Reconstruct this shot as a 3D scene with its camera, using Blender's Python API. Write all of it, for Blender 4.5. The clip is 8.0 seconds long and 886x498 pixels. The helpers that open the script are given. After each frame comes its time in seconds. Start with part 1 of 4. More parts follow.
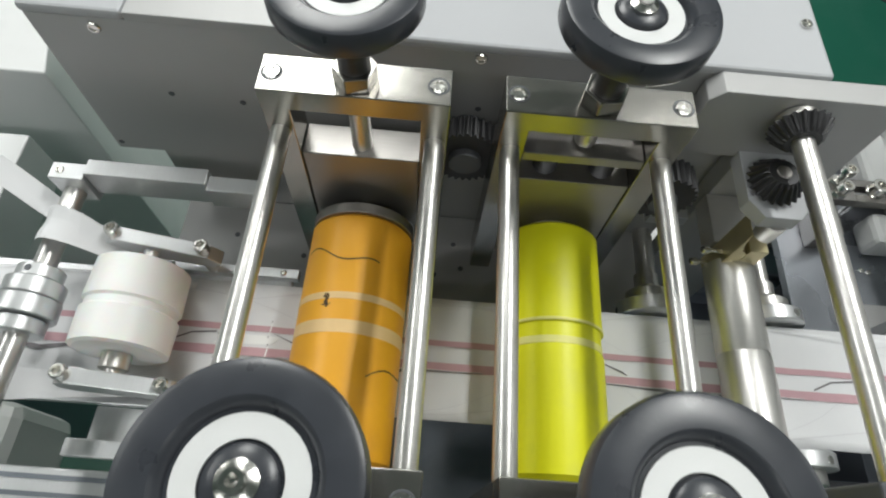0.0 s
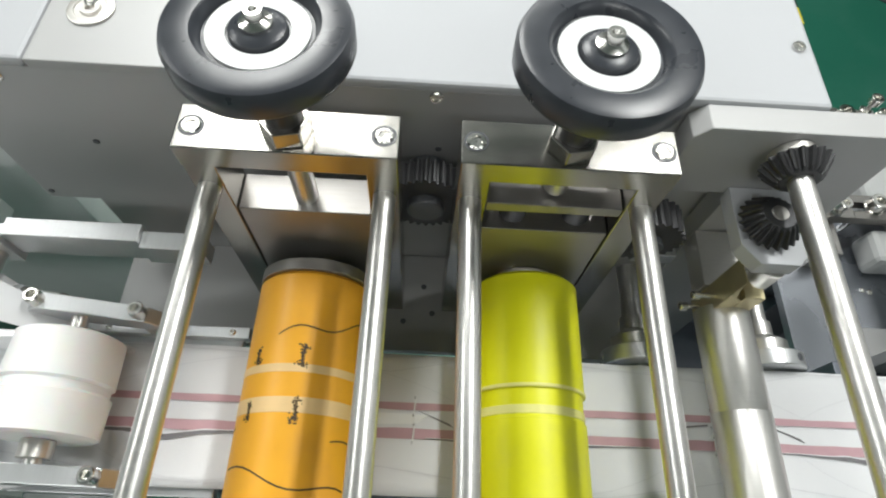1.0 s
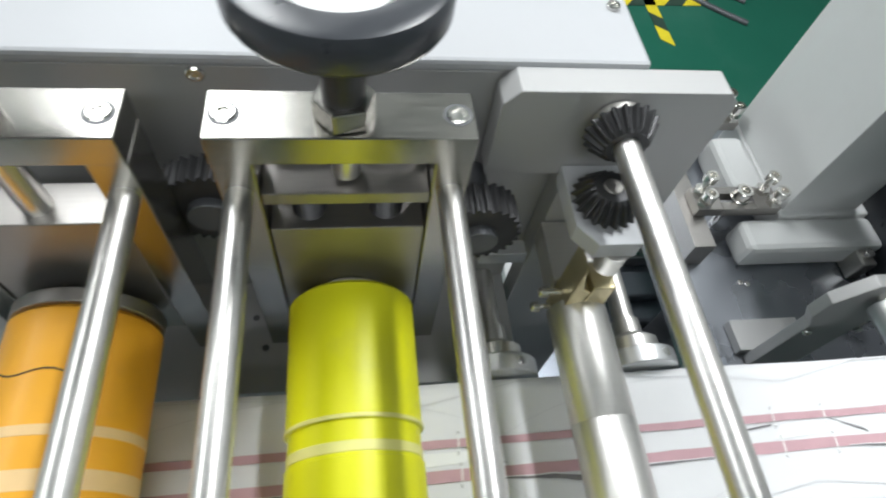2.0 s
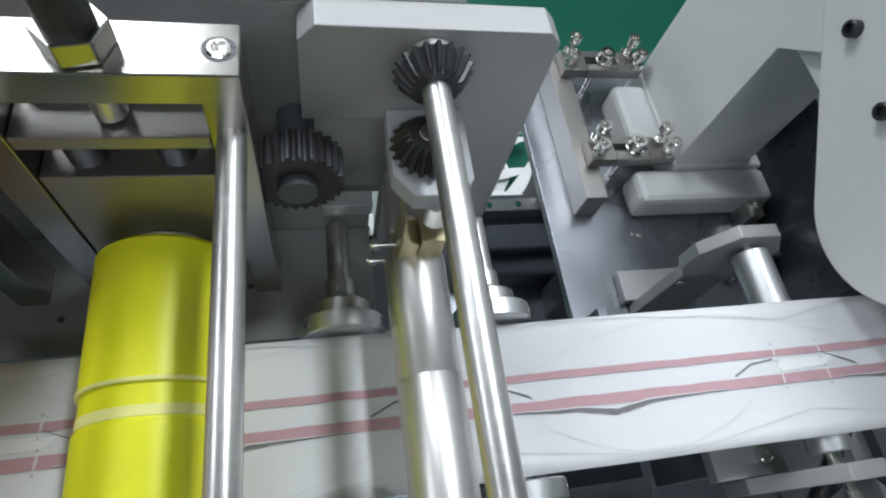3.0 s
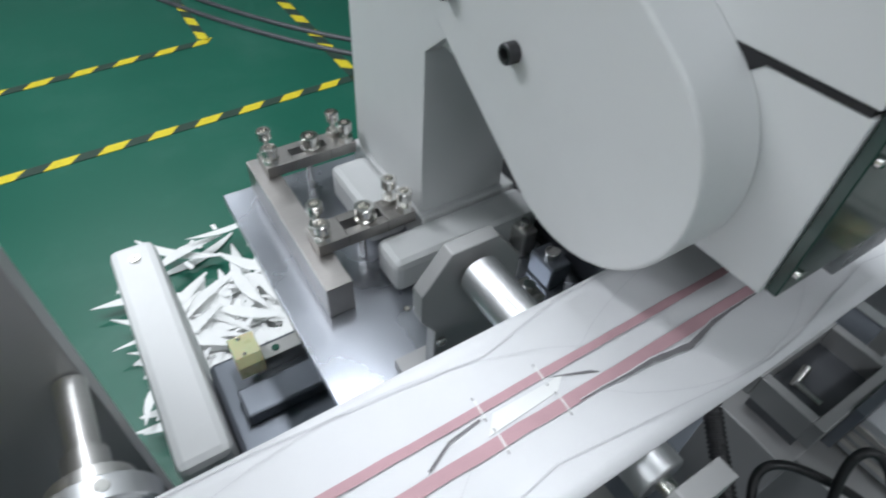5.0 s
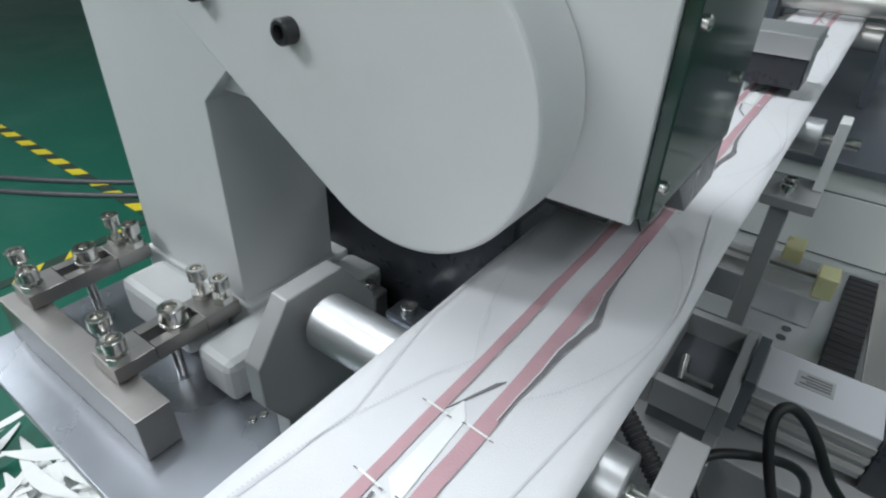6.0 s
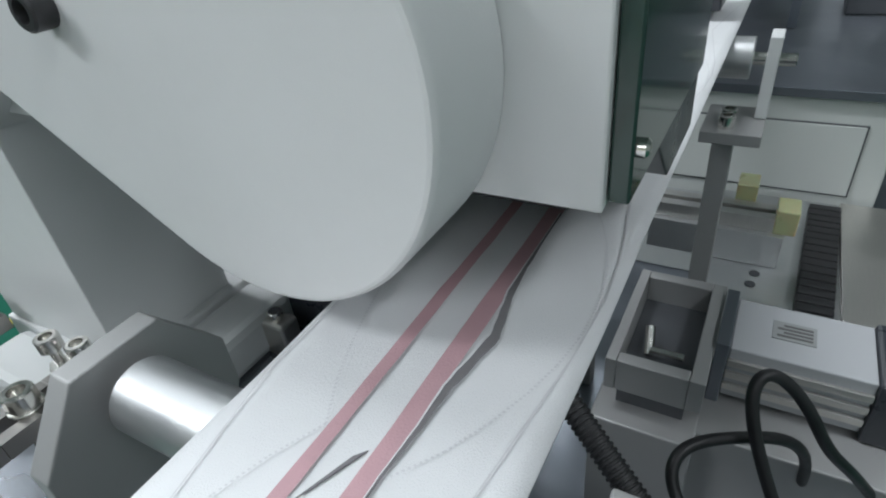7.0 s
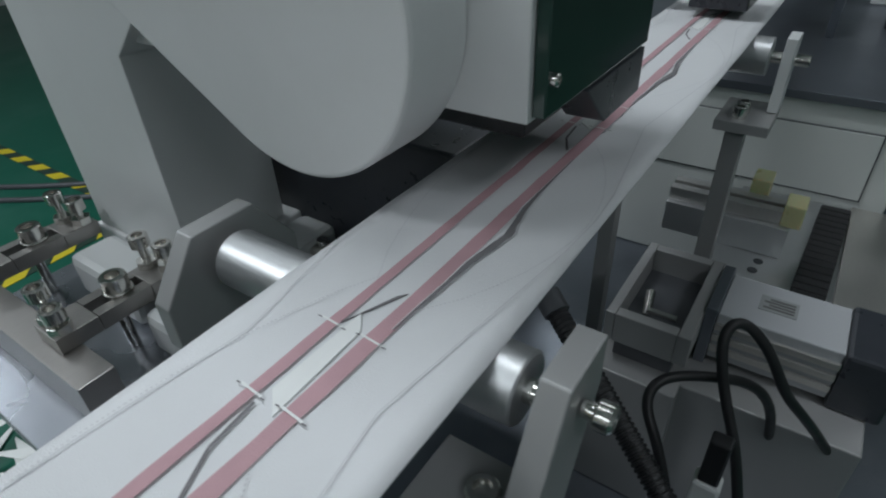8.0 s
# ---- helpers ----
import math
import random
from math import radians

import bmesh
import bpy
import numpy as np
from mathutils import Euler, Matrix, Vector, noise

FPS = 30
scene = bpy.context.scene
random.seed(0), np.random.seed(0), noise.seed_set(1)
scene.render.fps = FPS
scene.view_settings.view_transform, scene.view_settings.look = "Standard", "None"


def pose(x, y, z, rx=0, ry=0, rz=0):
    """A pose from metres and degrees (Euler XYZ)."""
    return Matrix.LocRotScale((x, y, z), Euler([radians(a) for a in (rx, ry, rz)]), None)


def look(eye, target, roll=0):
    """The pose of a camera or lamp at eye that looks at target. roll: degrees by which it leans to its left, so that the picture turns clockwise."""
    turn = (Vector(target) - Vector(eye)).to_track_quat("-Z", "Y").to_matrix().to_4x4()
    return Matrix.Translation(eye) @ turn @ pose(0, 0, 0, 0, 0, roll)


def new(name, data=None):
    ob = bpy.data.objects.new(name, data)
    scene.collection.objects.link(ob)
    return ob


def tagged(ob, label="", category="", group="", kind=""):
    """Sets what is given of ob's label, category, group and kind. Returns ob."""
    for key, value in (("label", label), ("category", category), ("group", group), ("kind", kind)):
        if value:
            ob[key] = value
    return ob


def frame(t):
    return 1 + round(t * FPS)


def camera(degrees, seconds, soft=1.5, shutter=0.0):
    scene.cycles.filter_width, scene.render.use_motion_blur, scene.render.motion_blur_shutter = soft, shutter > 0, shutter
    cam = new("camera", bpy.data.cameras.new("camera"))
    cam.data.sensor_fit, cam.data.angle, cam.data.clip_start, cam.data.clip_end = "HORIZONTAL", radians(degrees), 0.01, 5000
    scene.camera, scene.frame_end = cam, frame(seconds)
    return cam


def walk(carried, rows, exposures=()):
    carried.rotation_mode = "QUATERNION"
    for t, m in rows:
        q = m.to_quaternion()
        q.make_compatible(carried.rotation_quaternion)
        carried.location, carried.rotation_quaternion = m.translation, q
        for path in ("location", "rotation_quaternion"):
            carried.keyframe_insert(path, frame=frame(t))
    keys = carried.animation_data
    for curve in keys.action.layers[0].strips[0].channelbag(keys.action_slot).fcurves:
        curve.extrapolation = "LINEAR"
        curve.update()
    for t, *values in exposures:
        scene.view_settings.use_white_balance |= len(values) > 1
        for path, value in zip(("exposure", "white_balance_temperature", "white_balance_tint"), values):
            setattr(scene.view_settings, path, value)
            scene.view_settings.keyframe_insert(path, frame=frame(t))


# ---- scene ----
cam = camera(75.5, 8.0, soft=2.0, shutter=0.2)
EXPO = [(0.0, -0.2, 6900, 9), (0.5, 0.08, 6900, 9), (1.5, 0.15, 6800, 9), (2.2, 0.28, 6550, 10), (3.5, -0.3, 6200, 10), (4.0, -0.1, 6250, 11), (4.5, 0.08, 6300, 12), (5.2, -0.03, 6350, 12), (6.5, 0.05, 6350, 9), (7.0, 0.12, 6350, 9), (7.5, -0.15, 6300, 8), (8.0, -0.82, 6250, 8)]
PATH = [
    (0, (0.124, -0.291, 0.434), (0.167, 0.619, -1.347), 7.2),
    (0.5, (0.136, -0.233, 0.419), (0.146, 0.624, -1.388), 5.8),
    (1, (0.15, -0.226, 0.409), (0.21, 0.688, -1.369), 6.3),
    (1.5, (0.174, -0.229, 0.383), (0.309, 0.737, -1.363), 8.3),
    (2, (0.242, -0.218, 0.339), (0.546, 0.816, -1.346), 12.3),
    (2.2, (0.293, -0.202, 0.341), (0.531, 0.748, -1.403), 9.2),
    (3.5, (0.366, -0.248, 0.326), (0.896, 0.605, -1.403), 25.0),
    (4, (0.444, -0.277, 0.318), (0.819, 0.794, -1.329), 6.8),
    (4.5, (0.501, -0.266, 0.279), (0.941, 0.968, -1.233), -6.5),
    (5, (0.567, -0.246, 0.212), (1.366, 0.902, -1.218), 3.7),
    (5.2, (0.572, -0.255, 0.223), (1.572, 0.838, -1.121), 7.5),
    (6.3, (0.608, -0.222, 0.071), (2.026, 0.696, -0.999), -1.0),
    (6.5, (0.632, -0.222, 0.065), (2.07, 0.635, -1.029), -1.7),
    (7, (0.681, -0.234, 0.064), (2.083, 0.658, -1.049), -6.7),
    (7.5, (0.596, -0.223, 0.057), (1.988, 0.632, -1.097), -5.9),
    (8, (0.607, -0.277, 0.074), (1.938, 0.683, -1.069), -2.8),
]
walk(cam, [(t, look(*p)) for t, *p in PATH], EXPO)


# ---- world and lights ----
world = bpy.data.worlds.new("world")
scene.world = world
world.use_nodes = True
world.node_tree.nodes["Background"].inputs[0].default_value = (0.8, 0.9, 1.0, 1)
world.node_tree.nodes["Background"].inputs[1].default_value = 0.18

FLOOR = -1.05
WEB = -0.101
CEIL = 1.75


def ceiling_lamp(x, y, w, l, power, color=(0.93, 0.97, 1.0)):
    data = bpy.data.lights.new("panel_glow", "AREA")
    data.shape, data.size, data.size_y, data.energy, data.color = "RECTANGLE", w, l, power, color
    ob = new("panel_glow", data)
    ob.matrix_world = pose(x, y, CEIL - 0.06)
    return ob


# unseen panels: first two set from shadows and reflections, the others added as fill
LAMPS = [(-0.45, 1.55, 0.5, 1.3, 33), (0.96, 0.62, 0.14, 0.8, 26), (-1.8, 0.6, 0.3, 1.2, 16), (0.4, 3.2, 1.2, 0.3, 26),
         (3.2, 0.8, 0.3, 1.2, 9), (0.2, -1.5, 1.2, 0.3, 9), (2.4, -1.6, 1.2, 0.3, 4), (-1.6, -1.5, 1.2, 0.3, 5)]
for q in LAMPS:
    ceiling_lamp(*q)

# ---- materials ----


def material(name, color, rough=0.5, metal=0.0, var=0.12, scale=30.0, bump=0.0, bump_scale=400.0, stretch=(1, 1, 1), coat=0.0,
             dirt=None, dirt_scale=6.0, dirt_amount=0.35, emit=None, transmission=0.0, rough_var=0.1, subsurface=0.0):
    m = bpy.data.materials.new(name)
    m.use_nodes = True
    nt = m.node_tree
    b = nt.nodes["Principled BSDF"]
    co = nt.nodes.new("ShaderNodeTexCoord")
    mp = nt.nodes.new("ShaderNodeMapping")
    mp.inputs["Scale"].default_value = stretch
    nt.links.new(co.outputs["Object"], mp.inputs[0])
    n1 = nt.nodes.new("ShaderNodeTexNoise")
    n1.inputs["Scale"].default_value, n1.inputs["Detail"].default_value = scale, 5
    nt.links.new(mp.outputs[0], n1.inputs["Vector"])
    mix = nt.nodes.new("ShaderNodeMix")
    mix.data_type = "RGBA"
    mix.inputs["A"].default_value = (*[c * (1 - var) for c in color], 1)
    mix.inputs["B"].default_value = (*[min(1, c * (1 + var)) for c in color], 1)
    nt.links.new(n1.outputs["Fac"], mix.inputs["Factor"])
    out = mix.outputs["Result"]
    if dirt:
        n2 = nt.nodes.new("ShaderNodeTexNoise")
        n2.inputs["Scale"].default_value, n2.inputs["Detail"].default_value = dirt_scale, 8
        n2.inputs["Roughness"].default_value = 0.65
        nt.links.new(co.outputs["Object"], n2.inputs["Vector"])
        ramp = nt.nodes.new("ShaderNodeMapRange")
        ramp.inputs[1].default_value, ramp.inputs[2].default_value = 0.5, 0.75
        ramp.inputs[4].default_value = dirt_amount
        nt.links.new(n2.outputs["Fac"], ramp.inputs[0])
        mix2 = nt.nodes.new("ShaderNodeMix")
        mix2.data_type = "RGBA"
        mix2.inputs["B"].default_value = (*dirt, 1)
        nt.links.new(out, mix2.inputs["A"])
        nt.links.new(ramp.outputs[0], mix2.inputs["Factor"])
        out = mix2.outputs["Result"]
    nt.links.new(out, b.inputs["Base Color"])
    rr = nt.nodes.new("ShaderNodeMapRange")
    rr.inputs[3].default_value, rr.inputs[4].default_value = max(0.02, rough - rough_var), min(1, rough + rough_var)
    nt.links.new(n1.outputs["Fac"], rr.inputs[0])
    nt.links.new(rr.outputs[0], b.inputs["Roughness"])
    b.inputs["Metallic"].default_value = metal
    b.inputs["Coat Weight"].default_value = coat
    b.inputs["Transmission Weight"].default_value = transmission
    b.inputs["Subsurface Weight"].default_value = subsurface
    b.inputs["Subsurface Scale"].default_value = 0.01
    if emit:
        b.inputs["Emission Color"].default_value = (*emit[:3], 1)
        b.inputs["Emission Strength"].default_value = emit[3]
    if bump:
        nb = nt.nodes.new("ShaderNodeTexNoise")
        nb.inputs["Scale"].default_value, nb.inputs["Detail"].default_value = bump_scale, 3
        nt.links.new(mp.outputs[0], nb.inputs["Vector"])
        bp = nt.nodes.new("ShaderNodeBump")
        bp.inputs["Strength"].default_value, bp.inputs["Distance"].default_value = bump, 0.001
        nt.links.new(nb.outputs["Fac"], bp.inputs["Height"])
        nt.links.new(bp.outputs[0], b.inputs["Normal"])
    return m


STEEL = material("brushed_steel", (0.66, 0.64, 0.61), 0.4, 0.95, 0.08, 60, 0.08, 260, (1, 12, 12))
BLOCK = material("milled_block_steel", (0.37, 0.36, 0.335), 0.23, 0.97, 0.08, 60, 0.03, 260, (1, 12, 12), rough_var=0.05)
STEEL_Y = material("turned_steel", (0.68, 0.67, 0.65), 0.34, 0.95, 0.08, 60, 0.05, 300, (1, 9, 1), dirt=(0.42, 0.4, 0.37), dirt_scale=14, dirt_amount=0.35)
DARKSTEEL = material("blackened_steel", (0.06, 0.06, 0.063), 0.42, 0.6, 0.3, 80, 0.1)
SCREW = material("stainless_screw", (0.72, 0.71, 0.68), 0.22, 1, 0.1, 200)
ALU = material("satin_aluminium", (0.66, 0.67, 0.68), 0.38, 0.9, 0.06, 40, 0.08, 700, (12, 1, 1))
ALU_DARK = material("grey_anodised_plate", (0.22, 0.24, 0.275), 0.36, 0.75, 0.1, 12, 0.05, 500, dirt=(0.42, 0.43, 0.46), dirt_scale=5, dirt_amount=0.3)
PANEL = material("grey_anodised_panel", (0.42, 0.42, 0.42), 0.5, 0.45, 0.04, 18, 0.06, 900, dirt=(0.36, 0.36, 0.36), dirt_scale=9, dirt_amount=0.12)
COVER = material("silver_cover_sheet", (0.45, 0.46, 0.48), 0.62, 0.15, 0.03, 14, 0.04, 900, dirt=(0.38, 0.38, 0.38), dirt_scale=7, dirt_amount=0.15)
PAINT = material("white_powder_coat", (0.72, 0.73, 0.73), 0.42, 0, 0.02, 10, 0.1, 1500, dirt=(0.5, 0.5, 0.48), dirt_scale=7, dirt_amount=0.15)
NYLON = material("white_nylon", (0.86, 0.86, 0.85), 0.4, 0, 0.02, 30, 0.05, 200, subsurface=0.3)
BLACK = material("black_bakelite", (0.04, 0.044, 0.053), 0.3, 0, 0.25, 60, 0.03, 600)
RUBBER = material("black_cable_rubber", (0.018, 0.018, 0.02), 0.45, 0, 0.2, 80)
YELLOW = material("yellow_polyurethane", (0.82, 0.82, 0.012), 0.42, 0, 0.05, 25, 0.03, 300, dirt=(0.62, 0.6, 0.12), dirt_scale=16, dirt_amount=0.35)
YELLOW_WORN = material("chalky_worn_yellow", (0.86, 0.83, 0.28), 0.55, 0, 0.1, 50, 0.05, 300)
ORANGE = material("orange_polyurethane", (0.96, 0.45, 0.03), 0.42, 0, 0.06, 25, 0.03, 300, dirt=(0.7, 0.32, 0.08), dirt_scale=14, dirt_amount=0.4)
ORANGE_WORN = material("chalky_worn_orange", (0.9, 0.62, 0.3), 0.55, 0, 0.1, 50, 0.05, 300)
MARK = material("black_scuff_mark", (0.09, 0.055, 0.02), 0.6, 0, 0.4, 90)
CLOTH = material("white_nonwoven", (0.74, 0.745, 0.76), 0.85, 0, 0.02, 60, 0.35, 1400)
SEAM = material("embossed_seam", (0.64, 0.64, 0.66), 0.8, 0, 0.1, 120, 0.3, 900)
RED = material("dusty_red_ribbon", (0.53, 0.33, 0.36), 0.8, 0, 0.12, 60, 0.3, 900)
# dark grey painted as shade under the fold and in slits; also tick ends
SLIT = material("grey_fold_shade_and_ticks", (0.2, 0.19, 0.2), 0.9, 0, 0.2, 90)
BRASS = material("brass", (0.66, 0.58, 0.36), 0.36, 0.9, 0.12, 60, 0.05, 300)
GREEN = material("green_epoxy_floor", (0.012, 0.115, 0.075), 0.4, 0, 0.12, 2.5, 0.03, 120, dirt=(0.07, 0.19, 0.15), dirt_scale=2.2, dirt_amount=0.35)
TAPE_Y = material("yellow_floor_tape", (0.72, 0.6, 0.03), 0.5, 0, 0.15, 30)
TAPE_K = material("black_floor_tape", (0.03, 0.06, 0.045), 0.5, 0, 0.3, 30)
PAPER = material("white_paper_scrap", (0.84, 0.85, 0.84), 0.8, 0, 0.04, 40)
CEILING = material("grey_ceiling_paint", (0.42, 0.43, 0.43), 0.8, 0, 0.08, 2)
WALL = material("white_wall_paint", (0.78, 0.8, 0.8), 0.7, 0, 0.03, 3)
AMBER = material("yellow_plastic_block", (0.52, 0.52, 0.3), 0.3, 0, 0.08, 60, subsurface=0.4)
GLOW = material("lamp_diffuser", (0.9, 0.9, 0.9), 0.6, 0, 0, 10, emit=(0.93, 0.97, 1.0, 5.0))
DARK = material("dark_machine_paint", (0.1, 0.105, 0.115), 0.45, 0.3, 0.2, 20)
LABEL = material("grey_label", (0.3, 0.31, 0.31), 0.5, 0, 0.05, 40)
INK = material("dark_ink", (0.12, 0.12, 0.12), 0.6, 0, 0.1, 40)
TINTED = material("dark_green_acrylic", (0.03, 0.06, 0.05), 0.08, 0, 0.1, 10)
CAB = material("pale_cabinet_paint", (0.66, 0.68, 0.66), 0.45, 0, 0.03, 8)
BASE = material("blue_grey_plate", (0.37, 0.39, 0.43), 0.27, 0.8, 0.12, 9, 0.05, 500, dirt=(0.42, 0.44, 0.47), dirt_scale=6, dirt_amount=0.25)
GROUND = material("ground_steel", (0.36, 0.345, 0.33), 0.4, 0.9, 0.1, 60, 0.06, 300, (1, 9, 1))
MATT = material("matt_turned_steel", (0.6, 0.59, 0.57), 0.38, 0.9, 0.06, 60, 0.05, 300, (1, 9, 1))

# ---- mesh helpers ----


def box(bm, x0, x1, y0, y1, z0, z1, bevel=0.0):
    vs = bmesh.ops.create_cube(bm, size=1)["verts"]
    bmesh.ops.transform(bm, matrix=Matrix.LocRotScale(((x0 + x1) / 2, (y0 + y1) / 2, (z0 + z1) / 2), None, (x1 - x0, y1 - y0, z1 - z0)), verts=vs)
    if bevel:
        es = list({e for v in vs for e in v.link_edges})
        bmesh.ops.bevel(bm, geom=es, offset=bevel, segments=2, affect="EDGES", profile=0.5)
    return bm


def ring(bm, p0, p1, profile, seg=32, smooth=True):
    """Turns a profile of (distance along the axis, radius) round the axis from p0 to p1."""
    p0, p1 = Vector(p0), Vector(p1)
    q = (p1 - p0).to_track_quat("Z", "Y").to_matrix()
    rows = []
    for s, r in profile:
        rows.append([bm.verts.new(p0 + q @ Vector((r * math.cos(2 * math.pi * k / seg), r * math.sin(2 * math.pi * k / seg), s))) for k in range(seg)])
    for a, b in zip(rows, rows[1:]):
        for k in range(seg):
            fc = bm.faces.new((a[k], a[(k + 1) % seg], b[(k + 1) % seg], b[k]))
            fc.smooth = smooth
    bm.faces.new(rows[0][::-1])
    bm.faces.new(rows[-1])
    return bm


def cyl(bm, p0, p1, r, seg=28, c=0.0006):
    l = (Vector(p1) - Vector(p0)).length
    c = min(c, r * 0.3, l * 0.3)
    n = len(bm.faces)
    ring(bm, p0, p1, [(0, r - c), (c, r), (l - c, r), (l, r - c)], seg)
    return bm


def prism(bm, poly, axis, a, b, bevel=0.0):
    """Extrudes a polygon of two coordinates along an axis (0 x, 1 y, 2 z) from a to b."""
    def put(u, v, w):
        return {0: (w, u, v), 1: (u, w, v), 2: (u, v, w)}[axis]
    lo = [bm.verts.new(put(u, v, a)) for u, v in poly]
    hi = [bm.verts.new(put(u, v, b)) for u, v in poly]
    fs = [bm.faces.new(lo), bm.faces.new(hi[::-1])]
    n = len(poly)
    for k in range(n):
        fs.append(bm.faces.new((lo[k], hi[k], hi[(k + 1) % n], lo[(k + 1) % n])))
    bmesh.ops.recalc_face_normals(bm, faces=fs)
    if bevel:
        bmesh.ops.bevel(bm, geom=list({e for fc in fs for e in fc.edges}), offset=bevel, segments=2, affect="EDGES", profile=0.5)
    return bm


def mesh(bm, name, mat):
    me = bpy.data.meshes.new(name)
    bm.normal_update()
    for e in bm.edges:
        if e.is_manifold and e.calc_face_angle(0) > 0.6:
            e.smooth = False
    bm.to_mesh(me)
    bm.free()
    me.materials.append(mat)
    return me


def part(name, bm, mat, parent, label=""):
    ob = new(name, mesh(bm, name, mat))
    ob.parent = parent
    if label:
        tagged(ob, label)
    return ob


def thing(name, label, category, group="", kind="", at=None):
    ob = new(name)
    ob.empty_display_size = 0.02
    if at is not None:
        ob.matrix_world = at
    return tagged(ob, label, category, group, kind)


def solid(name, bm, mat, label, category, group="", kind=""):
    return tagged(new(name, mesh(bm, name, mat)), label, category, group, kind)


def B():
    return bmesh.new()


def socket_head(bm, p, d, r=0.0065, h=0.006):
    """A socket cap screw head standing on p along d."""
    p, d = Vector(p), Vector(d).normalized()
    ring(bm, p, p + d, [(0, r), (h - 0.001, r), (h, r - 0.001), (h, r * 0.58), (h * 0.45, r * 0.5), (h * 0.4, 0.0005)], 18)


def screw_part(parent, p, d, r=0.0065, h=0.006, name="socket_screw"):
    bm = B()
    socket_head(bm, p, d, r, h)
    return part(name, bm, SCREW, parent)


# ---- room ----
bm = B()
box(bm, -4, 7, -4, 7, FLOOR - 0.1, FLOOR)
solid("floor", bm, GREEN, "glossy green epoxy workshop floor with scuffs", "floor", kind="structure")
for nm, q in (("wall_north", (-4, 7, 7, 7.15)), ("wall_south", (-4, 7, -4.15, -4)), ("wall_west", (-4.15, -4, -4, 7)), ("wall_east", (7, 7.15, -4, 7))):
    bm = B()
    box(bm, *q, FLOOR, CEIL)
    solid(nm, bm, WALL, "plain white workshop wall", "wall", kind="structure")
bm = B()
box(bm, -4.15, 7.15, -4.15, 7.15, CEIL, CEIL + 0.1)
solid("ceiling", bm, CEILING, "plain grey workshop ceiling", "ceiling", kind="structure")
for x, y, w, l, *_ in LAMPS:
    lamp = thing("unseen_ceiling_light", "white ceiling panel lamp, added out of view to light the room, switched on", "ceiling light", "ceiling lamps")
    bm = B()
    box(bm, x - w / 2 - 0.03, x + w / 2 + 0.03, y - l / 2 - 0.03, y + l / 2 + 0.03, CEIL - 0.045, CEIL - 0.001, 0.004)
    part("frame", bm, PAINT, lamp)
    bm = B()
    box(bm, x - w / 2, x + w / 2, y - l / 2, y + l / 2, CEIL - 0.05, CEIL - 0.046)
    part("diffuser", bm, GLOW, lamp)


def floor_tape(x0, y0, x1, y1, w=0.05):
    """A striped tape: slanted yellow and dark pieces in turn."""
    a, b = Vector((x0, y0)), Vector((x1, y1))
    d = (b - a).normalized()
    n = Vector((-d.y, d.x))
    l = (b - a).length
    tape = thing("floor_tape", "yellow and black striped hazard tape on the floor", "floor tape", "hazard tapes")
    for mat, start, nm in ((TAPE_Y, 0, "yellow_stripe"), (TAPE_K, 0.085, "black_stripe")):
        s = start
        bm = B()
        while s < l:
            e = min(s + 0.085, l)
            q = [a + d * s + n * w / 2 + d * 0.04, a + d * s - n * w / 2, a + d * e - n * w / 2, a + d * e + n * w / 2 + d * 0.04]
            prism(bm, [(v.x, v.y) for v in q], 2, FLOOR + 0.001, FLOOR + 0.003)
            s += 0.17
        part(nm, bm, mat, tape)


floor_tape(-0.9, 1.7, 1.75, 1.84, 0.042)
floor_tape(-0.9, 2.25, 1.03, 2.43, 0.042)
floor_tape(1.03, 2.43, 1.03, 4.5, 0.042)
floor_tape(1.5, 1.55, 1.5, 3.6)

# ---- housing ----
body = thing("machine_housing", "grey anodised machine housing with a pale sheet-metal cover", "machine housing")
bm = B()
prism(bm, [(-0.212, -0.075), (-0.165, -0.075), (-0.165, -0.36), (0.39, -0.36), (0.39, -0.1), (0.432, -0.1), (0.432, 0.1), (-0.212, 0.1)], 1, 0.058, 0.42, 0.001)
part("panel", bm, PANEL, body)
for x, z in ((-0.124, 0.018), (-0.06, 0.014), (-0.205, -0.064), (-0.01, -0.12), (-0.08, -0.12), (-0.1, -0.14), (0.156, 0.034)):
    bm = B()
    cyl(bm, (x, 0.0578, z), (x, 0.0568, z), 0.0028, 14)
    part("tapped_hole", bm, DARK, body)
bm = B()
box(bm, 0.02, 0.433, 0.056, 0.42, 0.1005, 0.1095, 0.003)
part("cover", bm, COVER, body)
bm = B()
box(bm, -0.1305, 0.0195, 0.0565, 0.42, 0.1005, 0.1085, 0.001)
plate = part("cover_plate", bm, PANEL, body)
bm = B()
box(bm, -0.213, -0.1312, 0.056, 0.42, 0.1005, 0.1095, 0.003)
part("end_cover", bm, COVER, body)
bm = B()
ring(bm, (-0.099, 0.107, 0.1086), (-0.099, 0.107, 1), [(0, 0.0165), (0.0016, 0.0165), (0.002, 0.0155), (0.002, 0.012), (0.001, 0.0115), (0.001, 0.0075), (0.003, 0.007), (0.003, 0.0035), (0.0005, 0.003)], 36)
part("recessed_bolt", bm, STEEL, plate)
bm = B()
box(bm, -0.165, 0.39, -0.052, 0.0575, -0.172, -0.162, 0.001)
apron = part("apron", bm, PANEL, body)
